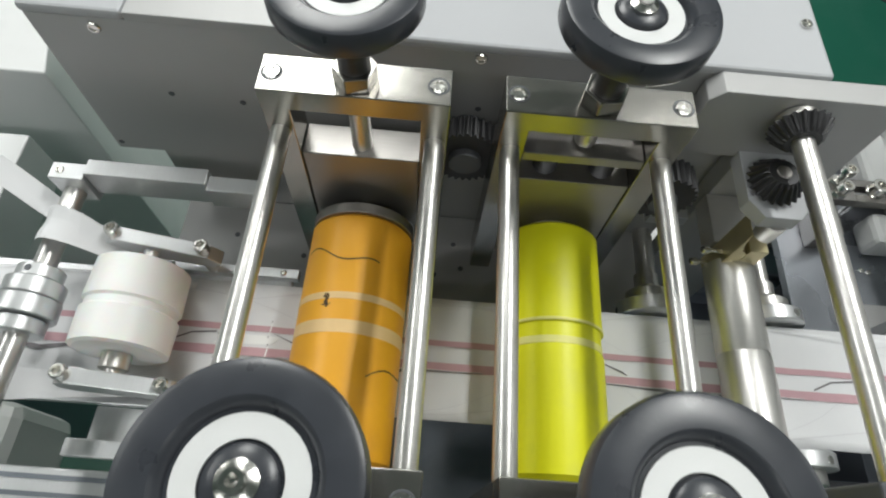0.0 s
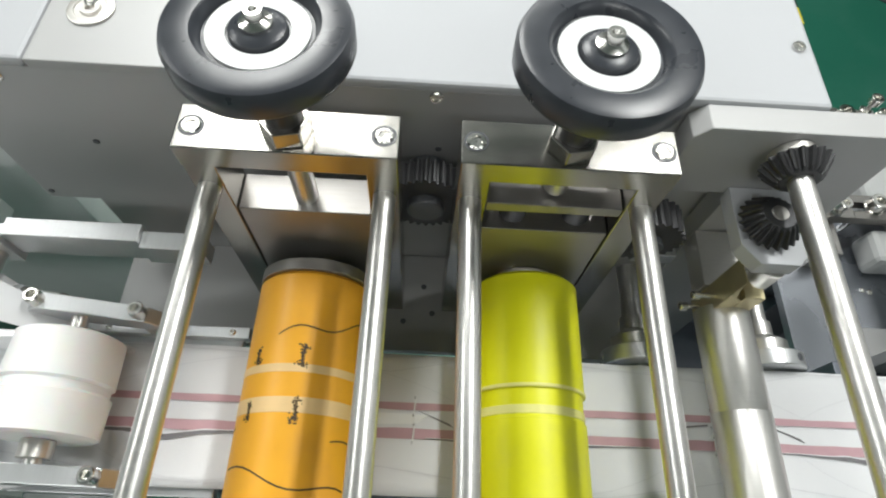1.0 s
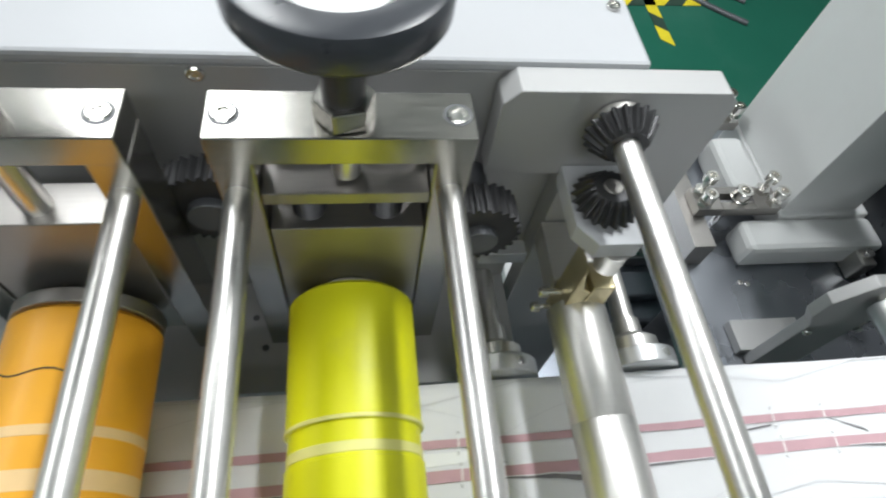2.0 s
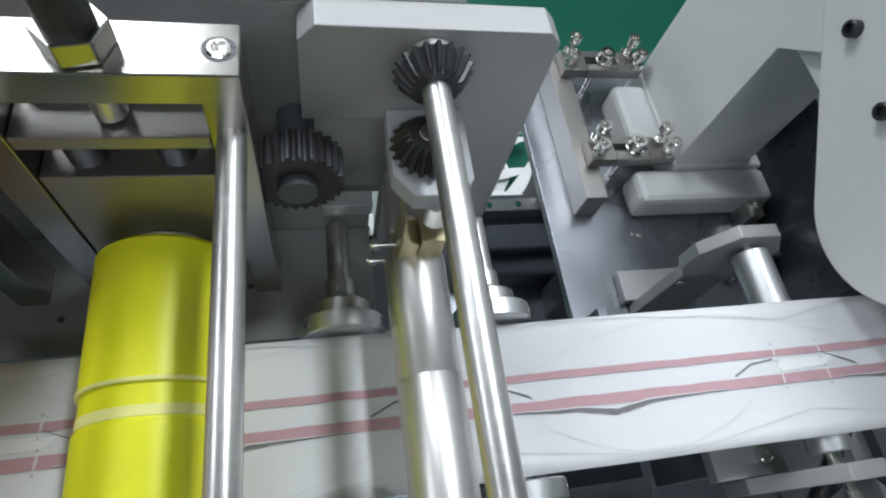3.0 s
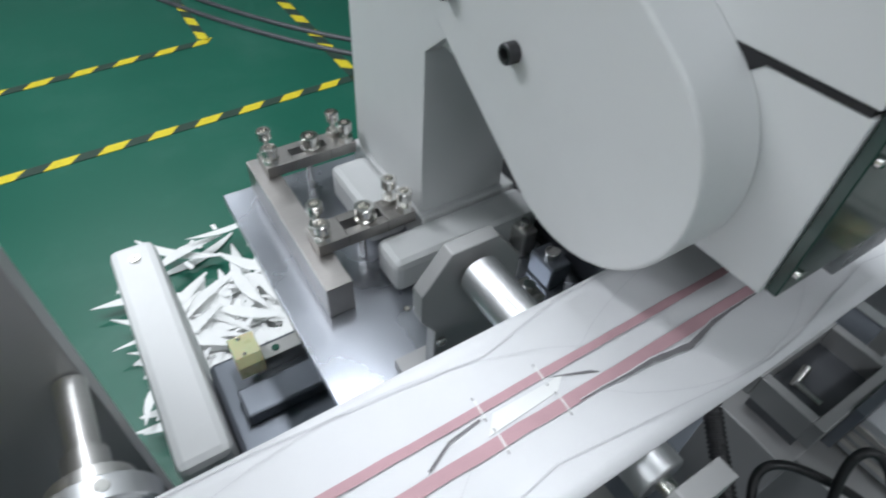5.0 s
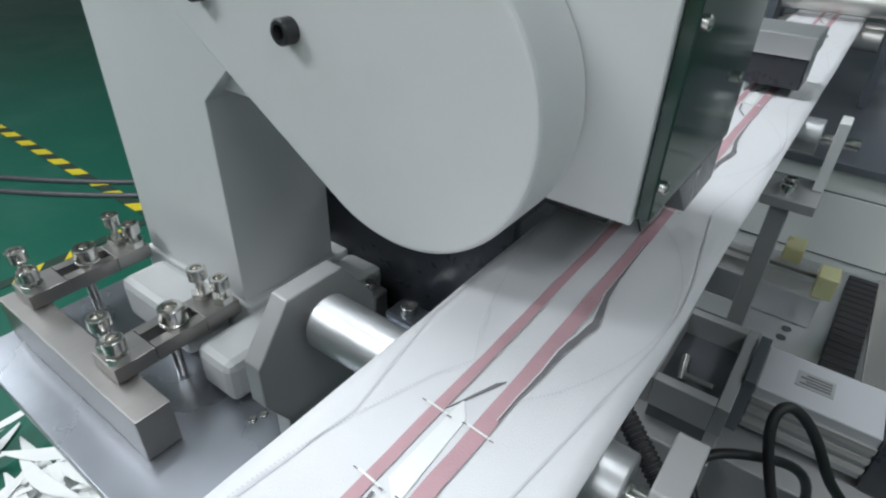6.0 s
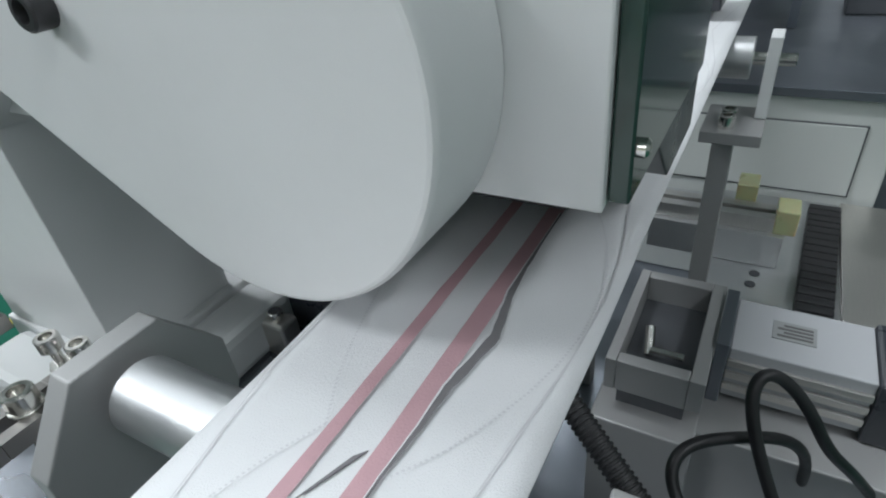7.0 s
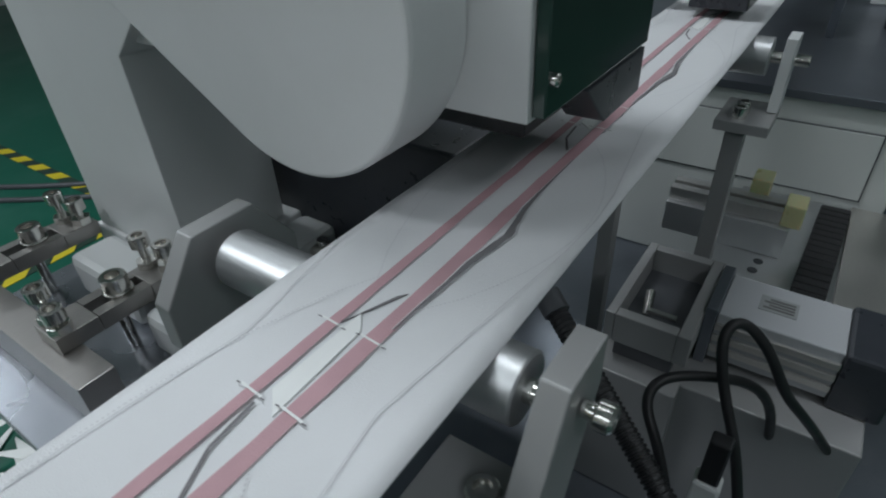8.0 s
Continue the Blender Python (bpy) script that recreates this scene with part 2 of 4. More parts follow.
for x, y in ((0.03, 0.0), (0.13, -0.02), (0.15, 0.02), (0.16, -0.01), (0.28, 0.0), (-0.02, -0.01), (-0.1, 0.01)):
    bm = B()
    cyl(bm, (x, y, -0.162), (x, y, -0.1612), 0.003, 14)
    part("tapped_hole", bm, DARK, apron)
for x, z in ((0.343, 0.094), (0.152, 0.094), (-0.16, 0.09)):
    screw_part(body, (x, 0.0578, z), (0, -1, 0), 0.0055, 0.002)
for x, y in ((0.421, 0.113), (0.421, 0.3), (-0.1, 0.113)):
    screw_part(body, (x, y, 0.1095), (0, 0, 1), 0.005, 0.003)


# ---- roller presses ----
def press(x0, label, base):
    """A press frame: two windowed end blocks, two tie rods and two handwheels. x0: its middle."""
    top = thing("roller_press", label, "roller press", "roller presses", at=pose(x0, 0, 0))
    for nm, y0, y1, s in (("back_block", -0.017, 0.017, -1), ("front_block", -0.294, -0.259, 1)):
        bm = B()
        box(bm, -0.0695, 0.0695, y0 if s < 0 else y0, 0.017 if s < 0 else y1, 0.1, 0.12, 0.0008)
        blk = part(nm, bm, BLOCK, top)
        ye = 0.0165 if s < 0 else y1
        for xa, xb in ((-0.0695, -0.0485), (0.0485, 0.0695)):
            bm = B()
            box(bm, xa, xb, y0 + 0.0015, ye, -0.14, 0.0995, 0.0008)
            part("cheek", bm, BLOCK, blk)
        bm = B()
        box(bm, -0.048, 0.048, y0 + 0.003, ye, -0.1, 0.035 if base else 0.045, 0.0008)
        part("bearing_block", bm, GROUND, blk)
        if base:
            bm = B()
            box(bm, -0.048, 0.048, y0 + 0.002, ye - 0.004, 0.062, 0.072, 0.0008)
            part("pressure_bar", bm, GROUND, blk)
            bm = B()
            yb = 0.018 if s < 0 else y0 - 0.006
            box(bm, -0.0485, 0.0485, yb, yb + 0.005, 0.0, 0.0995, 0.0006)
            part("back_plate", bm, PANEL, blk)
            for x in (-0.024, 0.024):
                bm = B()
                ring(bm, (x, y0 + 0.018, 0.0355), (x, y0 + 0.018, 1), [(k * 0.0021, 0.0105 if k % 2 else 0.0082) for k in range(13)], 20)
                part("spring", bm, DARKSTEEL, blk, "black coil spring")
        for x in (-0.06, 0.06):
            screw_part(blk, (x, (y0 + (0.017 if s < 0 else y1)) / 2, 0.119), (0, 0, 1), 0.0065, 0.0025)
            bm = B()
            ring(bm, (x, (y0 + (0.017 if s < 0 else y1)) / 2, 0.1195), (x, (y0 + (0.017 if s < 0 else y1)) / 2, 0.13), [(0, 0.008), (0.0008, 0.008), (0.0008, 0.0066), (0, 0.0066)], 20)
            part("counterbore", bm, DARK, blk)
        # handwheel with its screw, nut and white ring
        yc = 0.0 if s < 0 else -0.2765
        hw = B()
        ring(hw, (0, yc, 0.183), (0, yc, 1), [(0, 0.012), (0.0, 0.043), (0.003, 0.047), (0.006, 0.0485), (0.017, 0.0485), (0.0205, 0.047), (0.0215, 0.044), (0.021, 0.0325), (0.0195, 0.0305), (0.0148, 0.0285), (0.0145, 0.001)], 56)
        wheel = part("handwheel", hw, BLACK, top, "glossy black handwheel with a white ring")
        bm = B()
        ring(bm, (0, yc, 0.1975), (0, yc, 1), [(0, 0.0265), (0.0015, 0.0265), (0.0015, 0.0165), (0, 0.0165)], 40)
        part("white_ring", bm, PAINT, wheel)
        bm = B()
        ring(bm, (0, yc, 0.1972), (0, yc, 1), [(0, 0.0155), (0.004, 0.0145), (0.006, 0.011), (0.006, 0.001)], 32)
        part("hub", bm, BLACK, wheel)
        bm = B()
        ring(bm, (0, yc, 0.2), (0, yc, 1), [(0, 0.0085), (0.005, 0.0085), (0.006, 0.006), (0.007, 0.0045), (0.012, 0.0045), (0.012, 0.0025), (0.01, 0.001)], 20)
        part("end_screw", bm, SCREW, wheel)
        bm = B()
        cyl(bm, (0, yc, 0.075 if base else 0.04), (0, yc, 0.19), 0.0085)
        part("spindle", bm, STEEL_Y, wheel)
        bm = B()
        prism(bm, [(0.0165 * math.cos(k * math.pi / 3 + 0.2), yc + 0.0165 * math.sin(k * math.pi / 3 + 0.2)) for k in range(6)], 2, 0.1205, 0.134, 0.001)
        part("hex_nut", bm, BLOCK, top)
        bm = B()
        ring(bm, (0, yc, 0.134), (0, yc, 1), [(0, 0.0115), (0.05, 0.0115)], 24)
        part("collar", bm, DARKSTEEL, top)
    for x in (-0.0595, 0.0595):
        bm = B()
        cyl(bm, (x, -0.261, 0.073), (x, -0.014, 0.073), 0.0078, 32)
        part("tie_rod", bm, STEEL_Y, top, "polished steel tie rod")
    return top


press(0.0603, "brushed steel roller press with two black handwheels over the orange roller", False)
press(0.2385, "brushed steel roller press with two black handwheels over the yellow roller", True)


def press_roller(name, label, x, z, r, mat, worn, bands, grooves=(), y0=-0.245, y1=-0.036):
    top = thing(name, label, "roller", "press rollers", at=pose(x, 0, z))
    bm = B()
    l = y1 - y0
    prof = [(0, r - 0.004), (0.004, r)]
    for a, c, dr in sorted(grooves, reverse=True):
        prof += [(l - c, r), (l - c + 0.0006, r + dr), (l - a - 0.0006, r + dr), (l - a, r)]
    prof += [(l - 0.004, r), (l, r - 0.004)]
    ring(bm, (0, y0, 0), (0, y1, 0), prof, 72)
    part("sleeve", bm, mat, top)
    for a, b, dr in bands:
        bm = B()
        rr = r + dr + 0.0003
        ring(bm, (0, y1 - b, 0), (0, y1 - a, 0), [(0, rr - 0.0008), (0.0006, rr), (b - a - 0.0006, rr), (b - a, rr - 0.0008)], 72)
        part("worn_band", bm, worn, top)
    bm = B()
    cyl(bm, (0, y1, 0), (0, y1 + 0.01, 0), r * (1.01 if mat is ORANGE else 0.6))
    part("end_cap", bm, GROUND if mat is ORANGE else STEEL_Y, top)
    bm = B()
    cyl(bm, (0, -0.29, 0), (0, 0.03, 0), 0.012)
    part("shaft", bm, STEEL_Y, top)
    return top


orange_roller = press_roller("orange_roller", "orange polyurethane press roller with chalky bands and black scuffs", 0.059, -0.0535, 0.0468, ORANGE, ORANGE_WORN, [(0.076, 0.083, 0.0), (0.1, 0.112, 0.0)])
yellow_roller = press_roller("yellow_roller", "yellow polyurethane press roller with worn bands", 0.2385, -0.0555, 0.0452, YELLOW, YELLOW_WORN, [(0.0935, 0.0965, 0.0006), (0.109, 0.116, -0.0013)], [(0.0965, 0.1185, -0.0016)], y1=-0.024)

# ---- web ----
P = 0.31
YB, YF = -0.074, -0.193
web = thing("nonwoven_web", "white nonwoven web with two dusty red ribbons running through the machine", "fabric web", at=pose(0, 0, WEB))
bm = B()
nx = 700
W0, W1 = -3.0, 4.4
grid = []
for a in range(nx + 1):
    x = W0 + (W1 - W0) * a / nx
    row = []
    for c in range(13):
        y = YF + (YB - YF) * c / 12
        wob = 0.0006 * noise.noise((x * 9, y * 30, 0)) + 0.0004 * noise.noise((x * 40, y * 60, 3))
        row.append(bm.verts.new((x, y + (0.0012 * noise.noise((x * 7, c, 5)) if c in (0, 12) else 0), wob)))
    grid.append(row)
for r0, r1 in zip(grid, grid[1:]):
    for c in range(12):
        bm.faces.new((r0[c], r1[c], r1[c + 1], r0[c + 1])).smooth = True
fabric = part("fabric", bm, CLOTH, web)
thick = fabric.modifiers.new("thickness", "SOLIDIFY")
thick.thickness, thick.offset = 0.001, -1


def strip(bm, pts, w, z=0.0009, lift=None, dash=0.0):
    """A thin ribbon along pts (x, y); with dash, short stitches across it."""
    for (xa, ya), (xb, yb) in zip(pts, pts[1:]):
        a, b2 = Vector((xa, ya)), Vector((xb, yb))
        d = (b2 - a)
        ln = d.length
        d.normalize()
        n = Vector((-d.y, d.x))
        if dash:
            s = 0.0
            while s < ln:
                p, q = a + d * s, a + d * min(s + dash * 0.45, ln)
                bm.faces.new([bm.verts.new((v.x, v.y, z)) for v in (p - n * w, q - n * w, q + n * w - d * w * 0.6, p + n * w - d * w * 0.6)])
                s += dash
        else:
            bm.faces.new([bm.verts.new((v.x, v.y, z)) for v in (a - n * w, b2 - n * w, b2 + n * w, a + n * w)])


for y, w, nm in ((-0.1205, 0.003, "upper"), (-0.1435, 0.0042, "lower")):
    bm = B()
    n0, n1 = int(W0 / 0.0155), int(W1 / 0.0155)
    pts = [(q * 0.0155, y + 0.0007 * noise.noise((q * 0.6, y * 50, 1))) for q in range(n0, n1)]
    for (xa, ya), (xb, yb) in zip(pts, pts[1:]):
        wa, wb = w * (1 + 0.18 * noise.noise((xa * 30, y, 2))), w * (1 + 0.18 * noise.noise((xb * 30, y, 2)))
        bm.faces.new([bm.verts.new((u, v, 0.0011)) for u, v in ((xa, ya - wa), (xb, yb - wb), (xb, yb + wb), (xa, ya + wa))])
    part("red_ribbon", bm, RED, web)

seam, stitch, slit, patch, flap = B(), B(), B(), B(), B()
for q in range(-9, 14):
    o = q * P
    strip(seam, [(o - 0.12, -0.0775), (o - 0.047, -0.083), (o + 0.024, -0.0905), (o + 0.1, -0.076), (o + 0.19, -0.0775)], 0.00035)
    strip(seam, [(o - 0.12, -0.189), (o - 0.087, -0.187), (o + 0.019, -0.1705), (o + 0.152, -0.187), (o + 0.19, -0.189)], 0.00035)
    up = [(o - 0.165 + 0.31 * t / 16, -0.1165 + 0.036 * math.sin(math.pi * t / 16) ** 0.8 if 0 < t < 16 else -0.1165) for t in range(17)]
    strip(stitch, [(x - 0.06, y) for x, y in up], 0.0005, dash=0.0021)
    lo = [(o + 0.085 - 0.01 + 0.21 * t / 12, -0.149 - 0.038 * math.sin(math.pi * t / 12) ** 0.8 if 0 < t < 12 else -0.149) for t in range(13)]
    strip(stitch, lo, 0.0005, dash=0.0021)
    # loose fold under the lower ribbon and open centre slit, their shade painted dark
    fold_shade = [(o + 0.058, -0.1472), (o + 0.075, -0.1475), (o + 0.098, -0.1488), (o + 0.118, -0.149), (o + 0.135, -0.1515), (o + 0.15, -0.1535), (o + 0.162, -0.1515), (o + 0.18, -0.1485), (o + 0.2, -0.1478), (o + 0.225, -0.1475), (o + 0.262, -0.1472)]
    fine = [(a[0] + (b[0] - a[0]) * u / 4, a[1] + (b[1] - a[1]) * u / 4 + 0.0003 * noise.noise((u + a[0] * 90, q, 4))) for a, b in zip(fold_shade, fold_shade[1:]) for u in range(4)]
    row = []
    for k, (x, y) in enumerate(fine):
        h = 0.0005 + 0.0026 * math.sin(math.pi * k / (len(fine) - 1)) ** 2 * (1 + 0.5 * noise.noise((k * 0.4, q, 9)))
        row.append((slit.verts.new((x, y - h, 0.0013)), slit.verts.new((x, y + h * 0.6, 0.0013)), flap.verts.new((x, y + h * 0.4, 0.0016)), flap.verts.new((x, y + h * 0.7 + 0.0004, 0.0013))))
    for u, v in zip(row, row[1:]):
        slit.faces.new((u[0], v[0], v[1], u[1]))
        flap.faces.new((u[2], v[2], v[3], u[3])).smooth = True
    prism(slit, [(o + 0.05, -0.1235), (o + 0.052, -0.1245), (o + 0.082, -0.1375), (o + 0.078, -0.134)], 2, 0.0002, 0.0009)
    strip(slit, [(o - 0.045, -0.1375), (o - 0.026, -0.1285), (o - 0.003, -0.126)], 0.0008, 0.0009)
    prism(patch, [(o - 0.004, -0.1375), (o + 0.05, -0.135), (o + 0.06, -0.127), (o + 0.006, -0.1265)], 2, 0.0002, 0.0007)
    for dx in (0.0, 0.047):
        for y in (-0.1435, -0.1205):
            strip(patch, [(o + dx, y - 0.0065), (o + dx + 0.001, y + 0.0065)], 0.0006, 0.0017)
            for e in (-1, 1):
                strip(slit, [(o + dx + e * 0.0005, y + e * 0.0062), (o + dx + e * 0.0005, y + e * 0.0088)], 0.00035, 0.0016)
tagged(part("seam", seam, SEAM, web), kind="stuff")
tagged(part("stitching", stitch, SEAM, web), kind="stuff")
tagged(part("fold_shade", slit, SLIT, web), kind="stuff")
tagged(part("flap", flap, CLOTH, web), kind="stuff")
tagged(part("weld_mark", patch, PAPER, web), kind="stuff")

# black scuffs on the orange roller: smudges of many small flecks
smudge = random.Random(3)
for a0, y0, y1, w in ((6, -0.114, -0.098, 8), (6, -0.154, -0.137, 8), (-40, -0.112, -0.1, 7), (-40, -0.152, -0.14, 7), (150, -0.125, -0.115, 6)):
    bm = B()
    for k in range(90):
        v = smudge.random()
        spread = w * (0.6 if v < 0.22 or v > 0.8 else 0.2)
        ang = a0 + smudge.gauss(0, 0.5) * spread
        y = y0 + (y1 - y0) * v + smudge.gauss(0, 0.0008)
        da, dy = smudge.uniform(0.5, 1.8), smudge.uniform(0.0004, 0.0012)
        rr = 0.0471 + k * 0.000002
        bm.faces.new([bm.verts.new((rr * math.sin(radians(ang + u)), y + q, rr * math.cos(radians(ang + u)))) for u, q in ((-da, 0), (0, -dy), (da, 0), (0, dy))])
    tagged(part("scuff", bm, MARK, orange_roller), kind="stuff")
for a0, a1, yy0, yy1 in ((-60, 60, -0.185, -0.2), (-20, 70, -0.09, -0.075), (110, 200, -0.07, -0.085), (40, 140, -0.165, -0.18), (200, 300, -0.18, -0.16), (80, 86, -0.05, -0.072)):
    bm = B()
    prev = None
    for s in range(15):
        ang = radians(a0 + (a1 - a0) * s / 14)
        y = yy0 + (yy1 - yy0) * s / 14 + 0.004 * math.sin(s * 0.6)
        cur = [bm.verts.new((0.0471 * math.sin(ang), y + e, 0.0471 * math.cos(ang))) for e in (-0.0006, 0.0006)]
        if prev:
            bm.faces.new((prev[0], cur[0], cur[1], prev[1]))
        prev = cur
    part("scratch", bm, MARK, orange_roller)

# ---- gear plate and bevel gears ----
gp = thing("gear_plate", "matt aluminium bearing plate with chamfered corners", "bearing plate")
bm = B()
prism(bm, [(0.334, 0.095), (0.344, 0.106), (0.482, 0.106), (0.49, 0.098), (0.49, -0.42), (0.395, -0.42), (0.395, 0.028), (0.334, 0.028)], 1, 0.034, 0.056, 0.0008)
part("plate", bm, PANEL, gp)
bm = B()
prism(bm, [(0.388, 0.0335), (0.388, -0.018), (0.4, -0.034), (0.43, -0.034), (0.44, -0.022), (0.44, 0.0335)], 2, 0.022, 0.038, 0.0008)
part("bracket_shelf", bm, COVER, gp)
bm = B()
box(bm, 0.345, 0.385, 0.02, 0.0335, -0.075, -0.06, 0.0006)
part("ledge", bm, ALU, gp)


def bevel_gear(bm, p, d, r0, r1, h, n):
    """A bevel gear from p along d: large end r0, small end r1, n teeth."""
    p, d = Vector(p), Vector(d).normalized()
    q = d.to_track_quat("Z", "Y").to_matrix()
    rows = []
    for s, r, t in ((0.0, r0 * 0.82, 0), (0.002, r0, 1), (h, r1, 1), (h + 0.002, r1 * 0.8, 0)):
        row = []
        for k in range(n * 4):
            rr = r if (k % 4 in (0, 1) or not t) else r * 0.86
            a = 2 * math.pi * k / (n * 4)
            row.append(bm.verts.new(p + q @ Vector((rr * math.cos(a), rr * math.sin(a), s))))
        rows.append(row)
    m = n * 4
    for a, b2 in zip(rows, rows[1:]):
        for k in range(m):
            bm.faces.new((a[k], a[(k + 1) % m], b2[(k + 1) % m], b2[k]))
    bm.faces.new(rows[0][::-1])
    bm.faces.new(rows[-1])


drive = thing("drive_shaft", "polished steel shaft carrying a black toothed cone gear", "drive shaft", at=pose(0.4115, 0, 0.084))
bm = B()
cyl(bm, (0, -0.245, 0), (0, 0.04, 0), 0.0085, 32)
part("rod", bm, STEEL_Y, drive)
bm = B()
bevel_gear(bm, (0, 0.025, 0), (0, -1, 0), 0.0245, 0.0165, 0.014, 20)
part("bevel_gear", bm, DARKSTEEL, drive)
bm = B()
cyl(bm, (0, 0.0252, 0), (0, 0.0335, 0), 0.0165, 28)
part("hub", bm, STEEL, drive)
small = thing("idle_bevel_gear", "black toothed cone gear on the bearing shelf", "gear", at=pose(0.4085, 0.003, 0.046))
bm = B()
bevel_gear(bm, (0.002, -0.004, -0.0055), (0, 0, 1), 0.024, 0.0155, 0.015, 20)
part("teeth", bm, DARKSTEEL, small)
bm = B()
cyl(bm, (0.002, -0.004, -0.0076), (0.002, -0.004, 0.0125), 0.0065)
part("hub", bm, GROUND, small)
bm = B()
box(bm, 0.385, 0.44, -0.285, -0.245, -0.14, 0.105, 0.002)
solid("front_bearing_block", bm, DARK, "dark bearing block at the front end of the drive shaft", "bearing block")


def spur_gear(x, z, r, n, y0, y1):
    g = thing("spur_gear", "black toothed spur gear on a dark shaft", "gear", "spur gears", at=pose(x, 0, z))
    bm = B()
    m = n * 4
    lo, hi = [], []
    for k in range(m):
        rr = r if k % 4 in (0, 1) else r * 0.9
        a = 2 * math.pi * k / m
        lo.append((rr * math.cos(a), rr * math.sin(a)))
    prism(bm, lo, 1, y0, y1)
    part("toothed_rim", bm, DARKSTEEL, g)
    bm = B()
    cyl(bm, (0, y0 - 0.007, 0), (0, 0.057, 0), r * 0.42)
    part("hub", bm, DARK, g)
    return g


spur_gear(0.148, 0.012, 0.035, 32, 0.018, 0.038)
spur_gear(0.329, 0.004, 0.031, 26, -0.002, 0.022)

# ---- steel idler with its brass clamp ----
idler = thing("steel_idler", "satin steel idler roller just above the web", "idler roller", at=pose(0.41, 0, -0.0485))
bm = B()
ring(bm, (0, -0.245, 0), (0, -0.037, 0), [(0, 0.02), (0.001, 0.0225), (0.118, 0.0225), (0.1185, 0.0222), (0.119, 0.0225), (0.207, 0.0225), (0.208, 0.02)], 48)
part("sleeve", bm, MATT, idler)
bm = B()
cyl(bm, (0, -0.26, 0), (0, -0.02, 0), 0.008)
part("axle", bm, STEEL, idler)
clamp = thing("brass_clamp", "split brass clamp block holding the idler axle", "clamp", at=pose(-0.01, -0.007, 0.0275))
bm = B()
prism(bm, [(0.405, -0.096), (0.4185, -0.096), (0.4185, -0.04), (0.412, -0.034), (0.408, -0.02), (0.4055, -0.004), (0.405, -0.006)], 1, -0.036, -0.014, 0.0008)
part("jaw", bm, BRASS, clamp)
bm = B()
box(bm, 0.4192, 0.436, -0.036, -0.014, -0.096, -0.034, 0.0008)
part("jaw", bm, BRASS, clamp)
for z in (-0.055, -0.08):
    bm = B()
    cyl(bm, (0.405, -0.026, z), (0.392, -0.026, z), 0.0022, 12)
    socket_head(bm, (0.392, -0.026, z), (-1, 0, 0), 0.0042, 0.006)
    part("clamp_screw", bm, SCREW, clamp)
bm = B()
ring(bm, (0.428, -0.022, -0.026), (0.428, -0.022, 1), [(k * 0.0017, 0.0095 if k % 2 else 0.0075) for k in range(14)], 20)
part("spring", bm, STEEL, clamp, "steel coil spring")
bm = B()
box(bm, 0.402, 0.438, -0.0135, 0.0405, -0.085, -0.06, 0.001)
part("carrier", bm, STEEL, clamp)


# ---- feed shafts with flange collars ----
def feed_shaft(x):
    s = thing("feed_shaft", "steel feed shaft with split flange collars at the web edges", "feed shaft", "feed shafts", at=pose(x, 0, -0.1155))
    bm = B()
    cyl(bm, (0, -0.3, 0), (0, 0.033, 0), 0.0095)
    part("shaft", bm, STEEL_Y, s)
    bm = B()
    cyl(bm, (0, -0.19, 0), (0, -0.077, 0), 0.0133, 32)
    part("drum", bm, ALU, s)
    for sgn, ye in ((1, -0.0715), (-1, -0.1955)):
        bm = B()
        ring(bm, (0, ye, 0), (0, ye + sgn, 0), [(0, 0.0325), (0.001, 0.0335), (0.014, 0.0335), (0.015, 0.0325)], 48)
        col = part("flange_collar", bm, ALU, s)
        bm = B()
        ring(bm, (0, ye + sgn * 0.0152, 0), (0, ye + sgn, 0), [(0, 0.023), (0.013, 0.023), (0.0145, 0.021), (0.02, 0.0125), (0.034, 0.0125)], 40)
        part("hub", bm, STEEL_Y, col)
        for k in range(3):
            a = k * 2.1 + 0.5
            bm = B()
            d = Vector((math.sin(a), 0, math.cos(a)))
            c = Vector((0, ye + sgn * 0.008, 0))
            cyl(bm, c + d * 0.0325, c + d * 0.0339, 0.004, 14)
            part("set_screw", bm, SCREW if k else DARK, col)
            bm = B()
            c = Vector((0, ye + sgn * 0.03, 0))
            cyl(bm, c + d * 0.012, c + d * 0.0129, 0.0025, 12)
            part("pin_hole", bm, DARK, col)
        bm = B()
        box(bm, -0.0004, 0.0004, min(ye, ye + sgn * 0.015), max(ye, ye + sgn * 0.015), 0.024, 0.0337)
        part("split", bm, DARK, col)
    return s


shaft_a = feed_shaft(0.357)
shaft_b = feed_shaft(0.482)

# ---- bed below the web ----
bed = thing("machine_bed", "dark steel machine bed under the web", "machine bed")
bm = B()
box(bm, -0.1, 0.66, -0.46, 0.05, -0.62, -0.56, 0.002)
part("bed_plate", bm, ALU_DARK, bed)
bm = B()
box(bm, 0.545, 2.6, -0.5, 0.34, -0.66, -0.6, 0.002)
part("bed_plate", bm, ALU_DARK, bed)
for x, y in ((0.0, -0.4), (0.62, 0.3), (0.62, -0.42), (2.3, 0.3), (2.3, -0.42), (1.3, 0.3), (1.3, -0.42)):
    bm = B()
    box(bm, x - 0.03, x + 0.03, y - 0.03, y + 0.03, FLOOR, -0.662 if x > 0.5 else -0.622, 0.003)
    part("leg", bm, DARK, bed)
for y0, y1, z in ((-0.33, -0.29, -0.3), (-0.43, -0.40, -0.26), (-0.06, -0.03, -0.34)):
    bm = B()
    box(bm, 0.0, 0.7, y0, y1, z - 0.04, z, 0.002)
    part("cross_rail", bm, ALU_DARK, bed)
